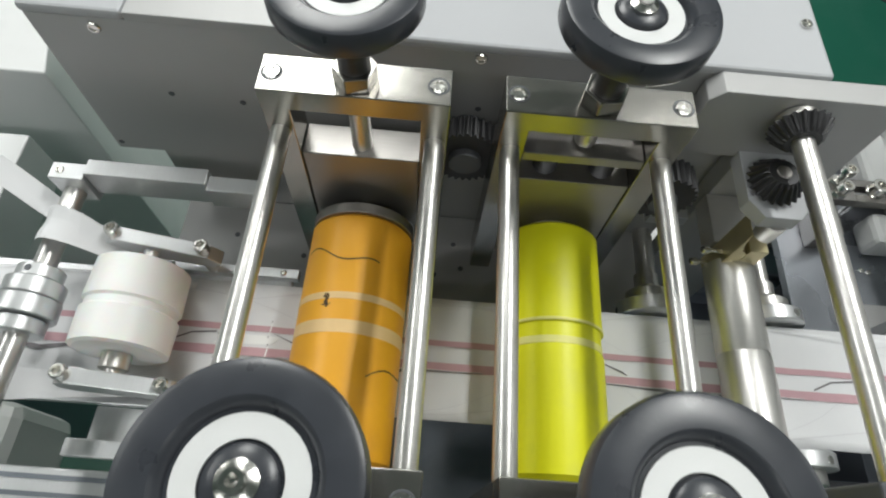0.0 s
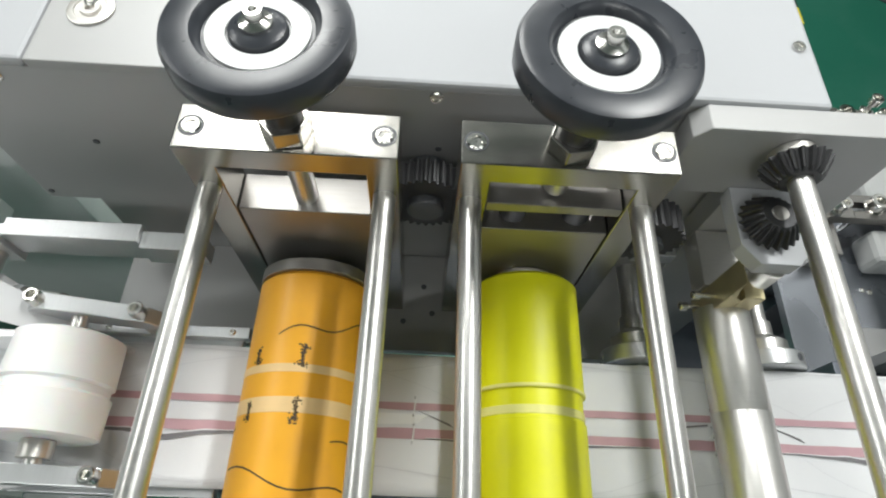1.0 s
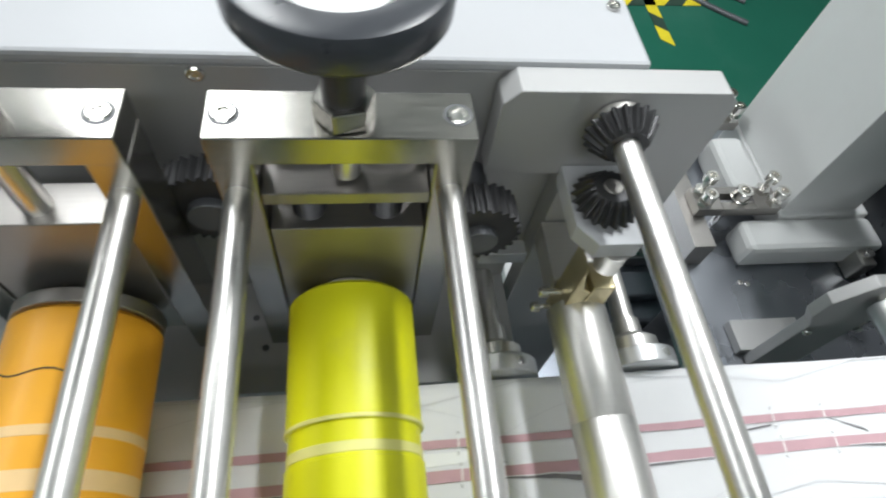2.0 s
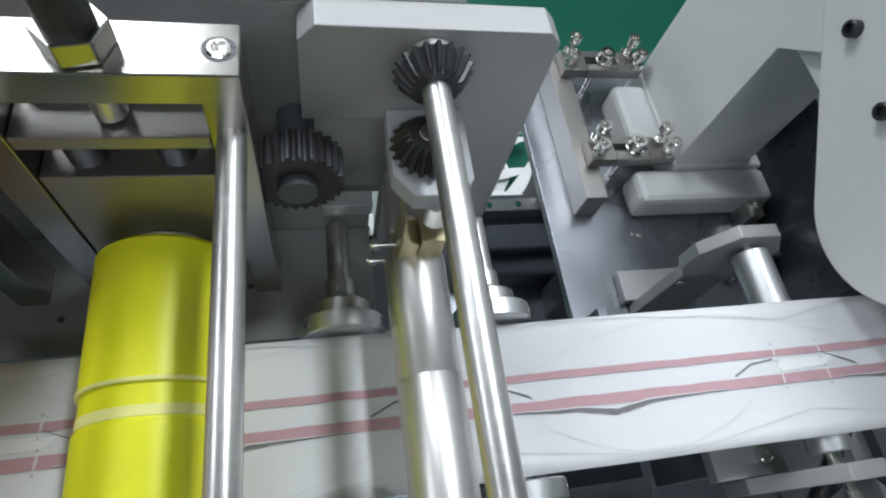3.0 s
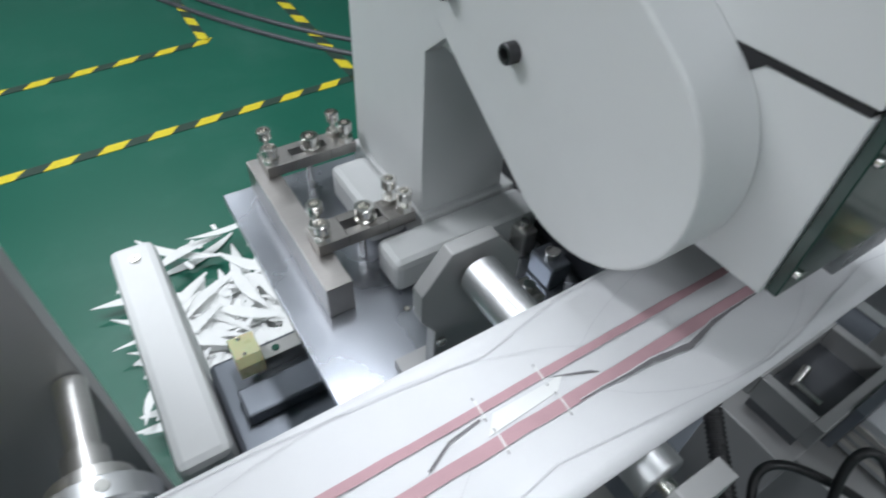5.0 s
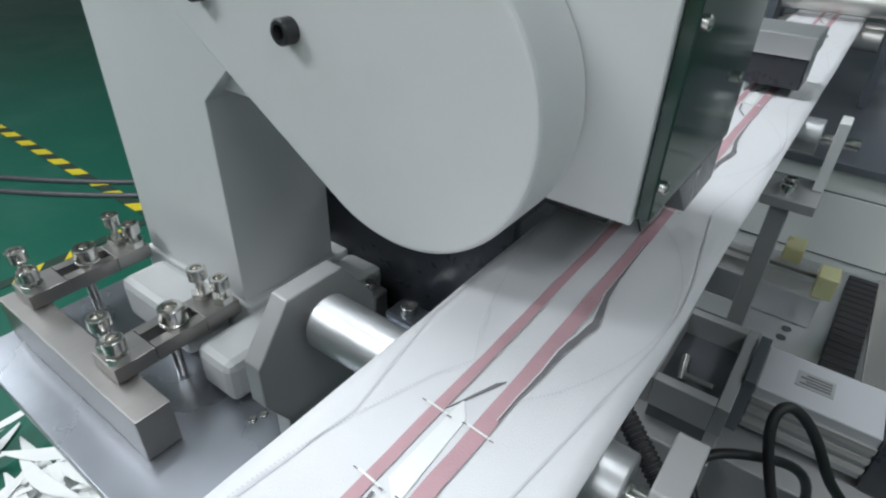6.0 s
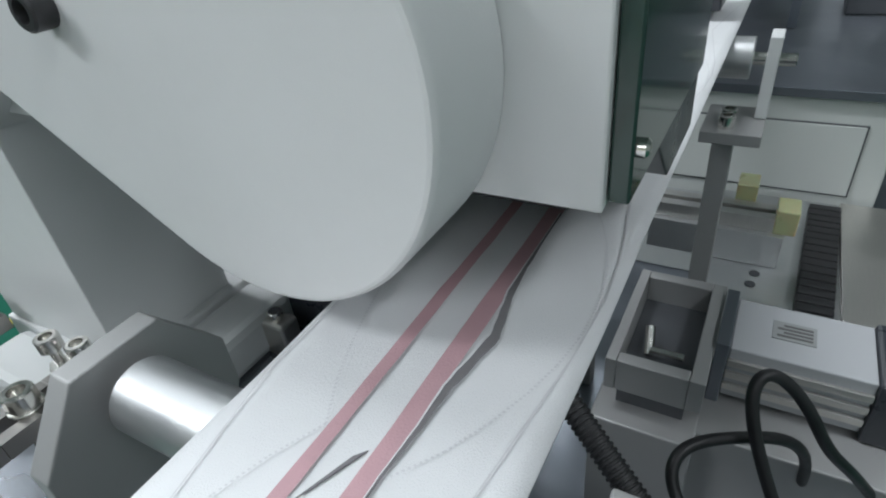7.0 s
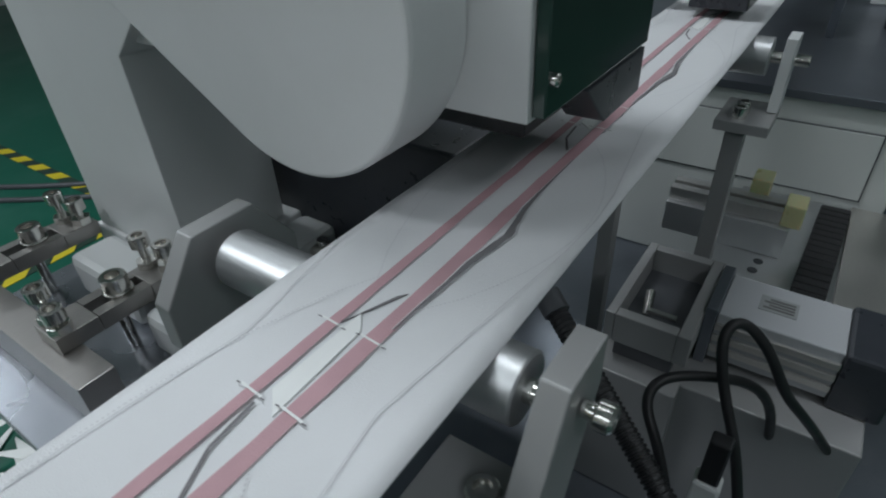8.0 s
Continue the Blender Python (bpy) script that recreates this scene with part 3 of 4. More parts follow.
for x in (0.3, 0.545, 0.66):
    bm = B()
    box(bm, x, x + 0.012, -0.44, -0.01, -0.555, -0.26, 0.001)
    part("rib", bm, ALU_DARK, bed)
bm = B()
box(bm, 0.56, 0.655, -0.28, -0.2, -0.3, -0.24, 0.002)
part("motor_block", bm, DARK, bed)
bm = B()
cyl(bm, (0.6, -0.36, -0.22), (0.6, -0.245, -0.22), 0.035, 36)
part("motor", bm, DARK, bed)

duct = thing("white_duct", "white rounded sheet-metal post with a socket screw on top", "post")
bm = B()
box(bm, 0.478, 0.545, 0.13, 0.54, -0.9, -0.45, 0.012)
part("shell", bm, PAINT, duct)
screw_part(duct, (0.512, 0.5, -0.45), (0, 0, 1), 0.008, 0.004)

slide = thing("linear_slide", "dark steel slide with a polished rail and yellow wiper block", "linear slide")
bm = B()
box(bm, 0.548, 0.9, 0.16, 0.33, -0.598, -0.545, 0.008)
part("bed", bm, ALU_DARK, slide)
bm = B()
box(bm, 0.61, 0.9, 0.275, 0.3, -0.545, -0.515, 0.001)
part("rail", bm, STEEL_Y, slide)
for x in (0.645, 0.7, 0.755):
    bm = B()
    cyl(bm, (x, 0.2875, -0.5149), (x, 0.2875, -0.5135), 0.006, 16)
    part("rail_cap", bm, GREEN, slide)
bm = B()
prism(bm, [(0.258, -0.515), (0.316, -0.515), (0.316, -0.49), (0.305, -0.478), (0.268, -0.478), (0.258, -0.49)], 0, 0.585, 0.622, 0.001)
part("wiper", bm, AMBER, slide)
for y in (0.272, 0.3):
    screw_part(slide, (0.6, y, -0.478), (0, 0, 1), 0.003, 0.002)
bm = B()
box(bm, 0.572, 0.9, 0.2, 0.25, -0.545, -0.52, 0.004)
part("carriage", bm, ALU_DARK, slide)

# ---- paper trimmings on the floor ----
rng = random.Random(7)
heap = thing("paper_scraps", "heap of pointed white nonwoven trimmings on the green floor", "scraps")
for q in range(150):
    bm = B()
    near = rng.random() < 0.55
    cx, cy = (rng.uniform(0.48, 0.78), rng.uniform(0.5, 0.9)) if near else (rng.uniform(0.42, 0.92), rng.uniform(0.55, 1.12))
    a, ln, w = rng.uniform(0, math.pi * 2), rng.uniform(0.16, 0.27), rng.uniform(0.016, 0.027)
    d, n = Vector((math.cos(a), math.sin(a), 0)), Vector((-math.sin(a), math.cos(a), 0))
    bend, z0, tip = rng.uniform(-0.025, 0.025), FLOOR + 0.004 + q * 0.0005, rng.uniform(0, 0.02)
    prev = None
    for s in range(9):
        u = s / 8
        wd = w * math.sin(math.pi * min(max(u, 0.03), 0.97)) ** 0.8
        c = Vector((cx, cy, z0 + tip * u * u)) + d * (u - 0.5) * ln + n * bend * math.sin(math.pi * u)
        cur = (bm.verts.new(c - n * wd), bm.verts.new(c + n * wd * 0.5 + Vector((0, 0, 0.003))))
        if prev:
            bm.faces.new((prev[0], cur[0], cur[1], prev[1]))
        prev = cur
    c = Vector((cx, cy, z0 + 0.004)) + d * ln * 0.1
    t0 = n * w * rng.choice((-1, 1))
    bm.faces.new([bm.verts.new(v) for v in (c + t0 * 0.5 - d * 0.006, c + t0 * 1.9 - d * 0.006, c + t0 * 1.9 + d * 0.006, c + t0 * 0.5 + d * 0.006)])
    part("trimming", bm, PAPER, heap)

# ---- sealing head ----
head = thing("sealing_head", "white rounded guard of the sealing head over the web", "sealing head")
AC, AR, AA = (-0.045, 0.009), 0.087, radians(33)
XA = 0.812
poly = []
for k in range(41):
    a = AA + math.pi / 2 + math.pi * k / 40
    poly.append((AC[0] + AR * math.cos(a), AC[1] + AR * math.sin(a)))
ux, uz = math.cos(AA), math.sin(AA)
poly += [(AC[0] + 0.6 * ux + AR * uz, AC[1] + 0.6 * uz - AR * ux), (AC[0] + 0.6 * ux - AR * uz, AC[1] + 0.6 * uz + AR * ux)]
bm = B()
prism(bm, poly, 0, XA, XA + 0.045)
rim = [e for e in bm.edges if all(abs(v.co.x - XA) < 1e-5 for v in e.verts)]
bmesh.ops.bevel(bm, geom=rim, offset=0.003, segments=3, affect="EDGES", profile=0.5)
for fc in bm.faces:
    fc.smooth = len(fc.verts) == 4 and abs(fc.normal.x) < 0.9
part("guard", bm, PAINT, head)
for p in ((0.028, 0.035), (0.108, 0.048)):
    bm = B()
    socket_head(bm, (XA, *p), (-1, 0, 0), 0.0075, 0.009)
    part("socket_screw", bm, DARKSTEEL, head)
bm = B()
box(bm, 0.8575, 1.02, -0.166, 0.22, -0.04, 0.0795, 0.001)
part("gearbox", bm, PAINT, head)
bm = B()
box(bm, 0.8575, 1.02, -0.166, 0.22, 0.0835, 0.42, 0.001)
part("hood", bm, PAINT, head)
bm = B()
prism(bm, [(-0.164, 0.0797), (-0.11, 0.0797), (-0.1, 0.071), (-0.085, 0.0725), (-0.06, 0.0785), (0.0, 0.0797), (0.1, 0.0797), (0.1, 0.0833), (-0.164, 0.0833)], 0, 0.8568, 0.99)
part("gasket", bm, RUBBER, head, "torn black rubber gasket")
bm = B()
box(bm, 0.861, 1.017, -0.174, -0.1665, -0.037, 0.42, 0.001)
part("front_window", bm, TINTED, head, "dark green acrylic front window")
for x, z in ((0.8665, -0.018), (0.98, 0.012), (0.8665, 0.06), (0.8665, 0.14)):
    screw_part(head, (x, -0.174, z), (0, -1, 0), 0.0034, 0.004)
bm = B()
prism(bm, [(0.955, -0.072), (1.02, -0.072), (1.02, -0.041), (0.92, -0.041)], 1, -0.172, -0.145, 0.001)
part("shoe", bm, BLACK, head)
bm = B()
box(bm, 0.91, 1.01, -0.138, -0.03, -0.074, -0.0405, 0.002)
part("sealing_die", bm, DARKSTEEL, head)
drv = thing("drive_unit", "black drive unit with small fittings behind the web", "drive unit")
bm = B()
box(bm, 0.975, 1.35, -0.03, 0.26, -0.3095, -0.14, 0.004)
part("case", bm, BLACK, drv)
for x, y, z, w in ((0.93, 0.05, -0.29, 0.03), (0.935, 0.11, -0.285, 0.022), (0.88, 0.03, -0.295, 0.025)):
    bm = B()
    box(bm, x, x + w, y, y + w * 1.4, -0.3095, z + 0.015, 0.003)
    part("fitting", bm, STEEL if w < 0.026 else ALU_DARK, drv)
    bm = B()
    cyl(bm, (x + w / 2, y + w * 0.7, z + 0.015), (x + w / 2, y + w * 0.7, z + 0.024), w * 0.3, 18)
    part("cap", bm, SCREW, drv)

up = thing("upright_plate", "white painted upright support plate", "support plate", at=pose(-0.011, -0.003, 0))
bm = B()
prism(bm, [(0.2, -0.259), (0.372, -0.259), (0.362, 0.7), (0.03, 0.7), (0.03, 0.09), (0.2, -0.05)], 0, 0.85, 0.97, 0.001)
part("column", bm, PAINT, up)
foot = thing("cast_base", "white cast base with rounded edges under the upright plate", "machine base", at=pose(-0.011, -0.003, 0))
bm = B()
box(bm, 0.782, 0.99, 0.138, 0.19, -0.309, -0.262, 0.009)
part("front_pad", bm, PAINT, foot)
bm = B()
box(bm, 0.792, 0.845, 0.225, 0.34, -0.309, -0.258, 0.009)
part("back_pad", bm, PAINT, foot)
bm = B()
box(bm, 0.846, 1.0, 0.191, 0.38, -0.309, -0.2595, 0.003)
part("plinth", bm, PAINT, foot)

# ---- base plate with clamps ----
base = thing("base_plate", "grey anodised base plate of the sealing station", "base plate", at=pose(-0.011, -0.003, 0))
bm = B()
box(bm, 0.662, 1.3, -0.03, 0.412, -0.325, -0.31, 0.001)
part("plate", bm, BASE, base)
for y in (0.1, 0.3):
    bm = B()
    box(bm, 0.75, 0.79, y, y + 0.05, -0.599, -0.326, 0.001)
    part("riser", bm, DARK, base)
for x, y in ((0.782, 0.115), (0.792, 0.112), (0.87, 0.07)):
    screw_part(base, (x, y, -0.31), (0, 0, 1), 0.004, 0.002)
bar = thing("spacer_block", "long machined steel spacer block on the base plate", "spacer block", at=pose(-0.011, -0.003, 0))
bm = B()
box(bm, 0.701, 0.732, 0.146, 0.405, -0.3095, -0.2625, 0.0008)
part("block", bm, GROUND, bar)


def toe_clamp(y):
    c = thing("toe_clamp", "slotted steel clamp bar with socket screws and nuts", "clamp", "toe clamps", at=pose(-0.011, y - 0.004, 0))
    bm = B()
    z0, z1 = -0.262, -0.246
    box(bm, 0.715, 0.752, -0.019, 0.019, z0, z1, 0.0006)
    box(bm, 0.803, 0.84, -0.019, 0.019, z0, z1, 0.0006)
    box(bm, 0.7525, 0.8025, -0.019, -0.0075, z0, z1)
    box(bm, 0.7525, 0.8025, 0.0075, 0.019, z0, z1)
    part("slotted_bar", bm, GROUND, c)
    for x, dy, h in ((0.725, -0.01, 0.014), (0.727, 0.011, 0.026), (0.829, -0.01, 0.018), (0.82, 0.011, 0.025)):
        bm = B()
        prism(bm, [(x + 0.0102 * math.cos(k * math.pi / 3), dy + 0.0102 * math.sin(k * math.pi / 3)) for k in range(6)], 2, z1, z1 + 0.008, 0.0005)
        part("hex_nut", bm, SCREW, c)
        bm = B()
        cyl(bm, (x, dy, z1 + 0.005), (x, dy, z1 + h), 0.0042, 14)
        socket_head(bm, (x, dy, z1 + h - 0.001), (0, 0, 1), 0.0092, 0.012)
        part("jack_screw", bm, SCREW, c)
    bm = B()
    cyl(bm, (0.782, 0, z1), (0.782, 0, z1 + 0.003), 0.0135, 24)
    part("washer", bm, SCREW, c)
    bm = B()
    socket_head(bm, (0.782, 0, z1 + 0.003), (0, 0, 1), 0.0118, 0.015)
    part("clamp_screw", bm, SCREW, c)
    bm = B()
    cyl(bm, (0.776, 0, -0.309), (0.776, 0, z0), 0.005, 16)
    part("stud", bm, SCREW, c)
    return c


toe_clamp(0.215)
toe_clamp(0.375)


# ---- idler brackets at the sealing station ----
def octagon(bm, x, z, w, y0, y1, drop):
    prism(bm, [(x - w * 0.7, drop), (x - w * 0.7, z - 0.09), (x - w, z - 0.066), (x - w, z - 0.035), (x - w * 0.45, z), (x + w * 0.45, z), (x + w, z - 0.035), (x + w, z - 0.066), (x + w * 0.7, z - 0.09), (x + w * 0.7, drop)], 1, y0, y1, 0.001)


br = thing("idler_bracket", "grey chamfered bracket plate behind the web", "bracket", "idler brackets", at=pose(-0.009, 0, 0))
bm = B()
octagon(bm, 0.773, -0.096, 0.048, -0.008, 0.006, -0.309)
part("plate", bm, PANEL, br)
for x, z in ((0.745, -0.2), (0.81, -0.2)):
    screw_part(br, (x, -0.008, z), (0, -1, 0), 0.005, 0.004)
bm = B()
box(bm, 0.73, 0.826, 0.0082, 0.05, -0.3095, -0.295, 0.001)
part("foot", bm, PANEL, br)
br2 = thing("idler_bracket", "pale grey bracket bar with a thumb screw", "bracket", "idler brackets", at=pose(-0.009, 0, 0))
bm = B()
prism(bm, [(0.718, -0.205), (0.752, -0.205), (0.797, -0.122), (0.797, -0.095), (0.76, -0.095), (0.718, -0.17)], 1, -0.23, -0.216, 0.001)
part("plate", bm, PANEL, br2)
bm = B()
box(bm, 0.69, 0.765, -0.2155, -0.168, -0.182, -0.168, 0.001)
part("foot", bm, PANEL, br2)
bm = B()
box(bm, 0.7, 0.75, -0.21, -0.18, -0.599, -0.1825, 0.001)
part("post", bm, ALU_DARK, br2)
screw_part(br2, (0.744, -0.2, -0.168), (0, 0, 1), 0.0085, 0.007)
bm = B()
cyl(bm, (0.772, -0.2305, -0.115), (0.772, -0.24, -0.115), 0.0042, 20)
ring(bm, (0.772, -0.2365, -0.115), (0.772, -1, -0.115), [(0, 0.0058), (0.001, 0.0068), (0.007, 0.0068), (0.0085, 0.0055), (0.0085, 0.003), (0.006, 0.0025)], 20)
part("thumb_screw", bm, SCREW, br2)
ar = thing("web_idler", "satin aluminium idler roller under the web", "idler roller", "web idlers", at=pose(0.763, 0, -0.1195))
bm = B()
cyl(bm, (0, -0.206, 0), (0, -0.016, 0), 0.0178, 40, 0.001)
part("sleeve", bm, ALU, ar)
bm = B()
cyl(bm, (0, -0.222, 0), (0, -0.006, 0), 0.006, 18)
part("axle", bm, SCREW, ar)

# ---- further station along the web ----
fb = thing("far_bracket", "bright milled idler brackets on square posts", "bracket")
for y0, y1, yf0, yf1 in ((-0.235, -0.224, -0.223, -0.18), (-0.058, -0.047, -0.09, -0.0585)):
    bm = B()
    box(bm, 1.3, 1.332, y0, y1, -0.177, -0.098, 0.001)
    blk = part("side_plate", bm, PAINT, fb)
    bm = B()
    box(bm, 1.258, 1.335, min(y0, yf0), max(y1, yf1), -0.19, -0.178, 0.001)
    part("foot", bm, PANEL, blk)
    for x in (1.274, 1.292):
        screw_part(blk, (x, (yf0 + yf1) / 2, -0.178), (0, 0, 1), 0.0075, 0.013)
    bm = B()
    box(bm, 1.275, 1.3, (yf0 + yf1) / 2 - 0.01, (yf0 + yf1) / 2 + 0.01, -0.599, -0.1905, 0.001)
    part("post", bm, PANEL, blk)
fr = thing("web_idler", "satin aluminium idler roller under the web", "idler roller", "web idlers", at=pose(1.315, 0, -0.122))
bm = B()
cyl(bm, (0, -0.212, 0), (0, -0.068, 0), 0.02, 36)
part("sleeve", bm, ALU, fr)
bm = B()
cyl(bm, (0, -0.25, 0), (0, -0.046, 0), 0.006, 16)
part("axle", bm, SCREW, fr)

cab = thing("far_cabinet", "pale machine cabinet with a flush door and a steel top plate", "machine cabinet")
bm = B()
box(bm, 1.612, 3.4, -0.4, 0.55, -0.599, -0.259, 0.003)
part("carcass", bm, CAB, cab)
bm = B()
box(bm, 1.604, 3.4, -0.41, 0.56, -0.2585, -0.245, 0.001)
part("top_plate", bm, ALU_DARK, cab)
bm = B()
box(bm, 1.6085, 1.6115, -0.362, 0.05, -0.405, -0.297, 0.001)
part("door", bm, CAB, cab)
bm = B()
box(bm, 1.6095, 1.6117, -0.364, 0.052, -0.407, -0.295)
part("door_gap", bm, DARK, cab)
for y in (-0.02,):
    bm = B()
    box(bm, 1.66, 3.2, y, y + 0.04, -0.2445, -0.2, 0.002)
    part("rail", bm, ALU_DARK, cab)
# things standing on the cabinet
for x, y, w, d, h, m, nm, lb in ((2.03, -0.405, 0.1, 0.08, 0.03, DARK, "sensor_box", "black sensor box on the cabinet top"),
                                 (2.25, -0.38, 0.14, 0.09, 0.12, PAINT, "control_box", "white control box on the cabinet top"),
                                 (2.5, -0.39, 0.12, 0.1, 0.16, ALU, "bearing_stand", "aluminium bearing stand on the cabinet top")):
    t = thing(nm, lb, "machine part")
    bm = B()
    box(bm, x, x + w, y, y + d, -0.2445, -0.2445 + h, 0.003)
    part("body", bm, m, t)
    bm = B()
    box(bm, x + 0.01, x + w - 0.01, y + 0.01, y + d - 0.01, -0.2445 + h, -0.215 + h, 0.003)
    part("lid", bm, ALU if m is not ALU else DARK, t)
for x in (1.95, 2.02, 2.35):
    t = thing("far_roller", "small steel guide rollers pinching the web", "guide roller", "far guide rollers")
    for z in (-0.128, -0.07):
        bm = B()
        cyl(bm, (x, -0.23, z), (x, -0.05, z), 0.02, 24)
        part("roll", bm, STEEL, t)
    for y in (-0.25, -0.045):
        bm = B()
        box(bm, x - 0.025, x + 0.025, y, y + 0.015, -0.2445, -0.03, 0.002)
        part("cheek", bm, ALU_DARK, t)
cam_box = thing("vision_sensor", "black sensor block on a white arm over the web", "sensor")
bm = B()
box(bm, 1.36, 1.43, -0.172, -0.107, -0.09, -0.055, 0.002)
part("body", bm, BLACK, cam_box)
bm = B()
box(bm, 1.358, 1.44, -0.174, -0.095, -0.0548, -0.03, 0.002)
part("cap", bm, ALU, cam_box)
bm = B()
box(bm, 1.38, 1.42, -0.0948, 0.08, -0.0545, -0.035, 0.002)
part("arm", bm, PAINT, cam_box)
bm = B()
box(bm, 1.37, 1.43, 0.0803, 0.12, -0.599, -0.03, 0.002)
part("post", bm, ALU_DARK, cam_box)

deck = thing("service_deck", "polished steel deck plate with bolt holes", "deck plate")
bm = B()
box(bm, 1.21, 1.607, -0.42, -0.2, -0.44, -0.42, 0.001)
part("plate", bm, ALU, deck)
for x, y in ((1.36, -0.259), (1.385, -0.262), (1.29, -0.278), (1.3, -0.279), (1.58, -0.38), (1.58, -0.25)):
    bm = B()
    cyl(bm, (x, y, -0.4199), (x, y, -0.4185), 0.0065 if x > 1.31 else 0.003, 16)
    part("bolt_hole", bm, DARK, deck)
for x in (1.3, 1.55):
    bm = B()
    box(bm, x, x + 0.04, -0.41, -0.37, -0.599, -0.4405, 0.001)
    part("leg", bm, ALU_DARK, deck)
bm = B()
box(bm, 1.215, 1.6, -0.418, -0.357, -0.4195, -0.412, 0.001)
part("side_cover", bm, STEEL, deck)
chain = thing("cable_chain", "black plastic cable chain lying on the deck", "cable chain")
for k in range(20):
    bm = B()
    x = 1.24 + k * 0.0165
    box(bm, x, x + 0.0145, -0.345 - k * 0.0006, -0.305 - k * 0.0006, -0.4195, -0.402, 0.002)
    part("link", bm, RUBBER, chain)
rail = thing("cross_slide", "ground steel cross rail with yellow end blocks", "linear slide")
bm = B()
box(bm, 1.405, 1.5, -0.285, -0.12, -0.4195, -0.3722, 0.001)
part("support", bm, ALU, rail)
bm = B()
box(bm, 1.415, 1.43, -0.28, -0.12, -0.372, -0.352, 0.001)
part("rail", bm, STEEL_Y, rail)
bm = B()
box(bm, 1.44, 1.455, -0.28, -0.12, -0.372, -0.352, 0.001)
part("rail", bm, STEEL_Y, rail)
for x0, y0 in ((1.412, -0.297), (1.47, -0.2455)):
    bm = B()
    box(bm, x0, x0 + 0.04, y0, y0 + 0.026, -0.372, -0.338, 0.002)
    part("end_block", bm, AMBER, rail)

act = thing("electric_actuator", "grooved aluminium actuator with a grey label and black motor end", "actuator")
bm = B()
box(bm, 1.13, 1.207, -0.362, -0.248, -0.392, -0.331, 0.0015)
part("profile", bm, COVER, act)
for z in (-0.347, -0.362, -0.377):
    bm = B()
    box(bm, 1.1262, 1.1298, -0.362, -0.248, z - 0.004, z + 0.004, 0.0008)
    part("ridge", bm, STEEL, act)
bm = B()
box(bm, 1.158, 1.184, -0.316, -0.28, -0.3308, -0.33)
lab = part("label", bm, LABEL, act)
for k in range(4):
    bm = B()
    box(bm, 1.162 + k * 0.005, 1.1645 + k * 0.005, -0.313, -0.284 - 0.005 * (k % 2), -0.3299, -0.3295)
    part("print_bar", bm, INK, lab)
bm = B()
box(bm, 1.125, 1.212, -0.41, -0.3625, -0.4, -0.328, 0.004)
part("motor_end", bm, BLACK, act)
bm = B()
box(bm, 1.125, 1.212, -0.2475, -0.236, -0.4, -0.325, 0.001)
part("end_plate", bm, ALU_DARK, act)
bm = B()
box(bm, 1.08, 1.2, -0.4, -0.18, -0.599, -0.4005, 0.002)
part("pedestal", bm, PANEL, act)
fx = thing("frame_fixture", "open grey frame fixture with a small linkage inside", "fixture")
for q in ((1.075, 1.225, -0.2355, -0.222), (1.075, 1.225, -0.158, -0.148), (1.075, 1.088, -0.2215, -0.1585), (1.212, 1.225, -0.2215, -0.1585)):
    bm = B()
    box(bm, *q, -0.37, -0.332, 0.001)
    part("frame_bar", bm, PANEL, fx)
bm = B()
box(bm, 1.0885, 1.2115, -0.2215, -0.1585, -0.3995, -0.362)
part("well", bm, DARK, fx)
bm = B()
cyl(bm, (1.12, -0.18, -0.35), (1.12, -0.212, -0.35), 0.004, 14)
cyl(bm, (1.12, -0.18, -0.358), (1.145, -0.175, -0.342), 0.005, 14)
part("linkage", bm, SCREW, fx)
bm = B()
box(bm, 1.06, 1.2, -0.236, -0.14, -0.599, -0.4, 0.002)
part("pedestal", bm, PANEL, fx)


# ---- cables ----
def cable(name, label, pts, r, mat=RUBBER, cat="cable"):
    cu = bpy.data.curves.new(name, "CURVE")
    cu.dimensions, cu.bevel_depth, cu.bevel_resolution, cu.resolution_u = "3D", r, 4, 8
    sp = cu.splines.new("NURBS")
    sp.points.add(len(pts) - 1)
    for p, c in zip(sp.points, pts):
        p.co = (*c, 1)
    sp.use_endpoint_u, sp.order_u = True, 4
    cu.materials.append(mat)
    tmp = bpy.data.objects.new(name, cu)
    me = bpy.data.meshes.new_from_object(tmp)
    bpy.data.objects.remove(tmp)
    return tagged(new(name, me), label, cat, "machine cables")


cable("power_cable", "black looped power cable in front of the actuator", [(0.96, -0.36, -0.6), (0.960, -0.309, -0.349), (0.980, -0.288, -0.322), (1.000, -0.258, -0.253), (1.020, -0.271, -0.238), (1.020, -0.303, -0.271), (1.020, -0.321, -0.314), (1.040, -0.350, -0.345), (1.14, -0.41, -0.5)], 0.0045)
cable("signal_cable", "black cable bent round under the fixture", [(1.1, -0.33, -0.46), (1.030, -0.319, -0.305), (1.000, -0.262, -0.296), (0.970, -0.224, -0.290), (0.950, -0.224, -0.319), (0.930, -0.258, -0.337), (0.9, -0.33, -0.6)], 0.0045)
plug = thing("cable_plug", "black plug with a white connector shell on a cable", "plug")
pp = Vector((0.945, -0.287, -0.332))
bm = B()
box(bm, pp.x - 0.009, pp.x + 0.009, pp.y - 0.011, pp.y + 0.011, pp.z - 0.05, pp.z - 0.02, 0.003)
for e in (-1, 1):
    box(bm, pp.x - 0.003, pp.x + 0.003, pp.y + e * 0.009 - 0.002, pp.y + e * 0.009 + 0.002, pp.z - 0.062, pp.z - 0.05, 0.0006)
part("shell", bm, PAINT, plug)
bm = B()
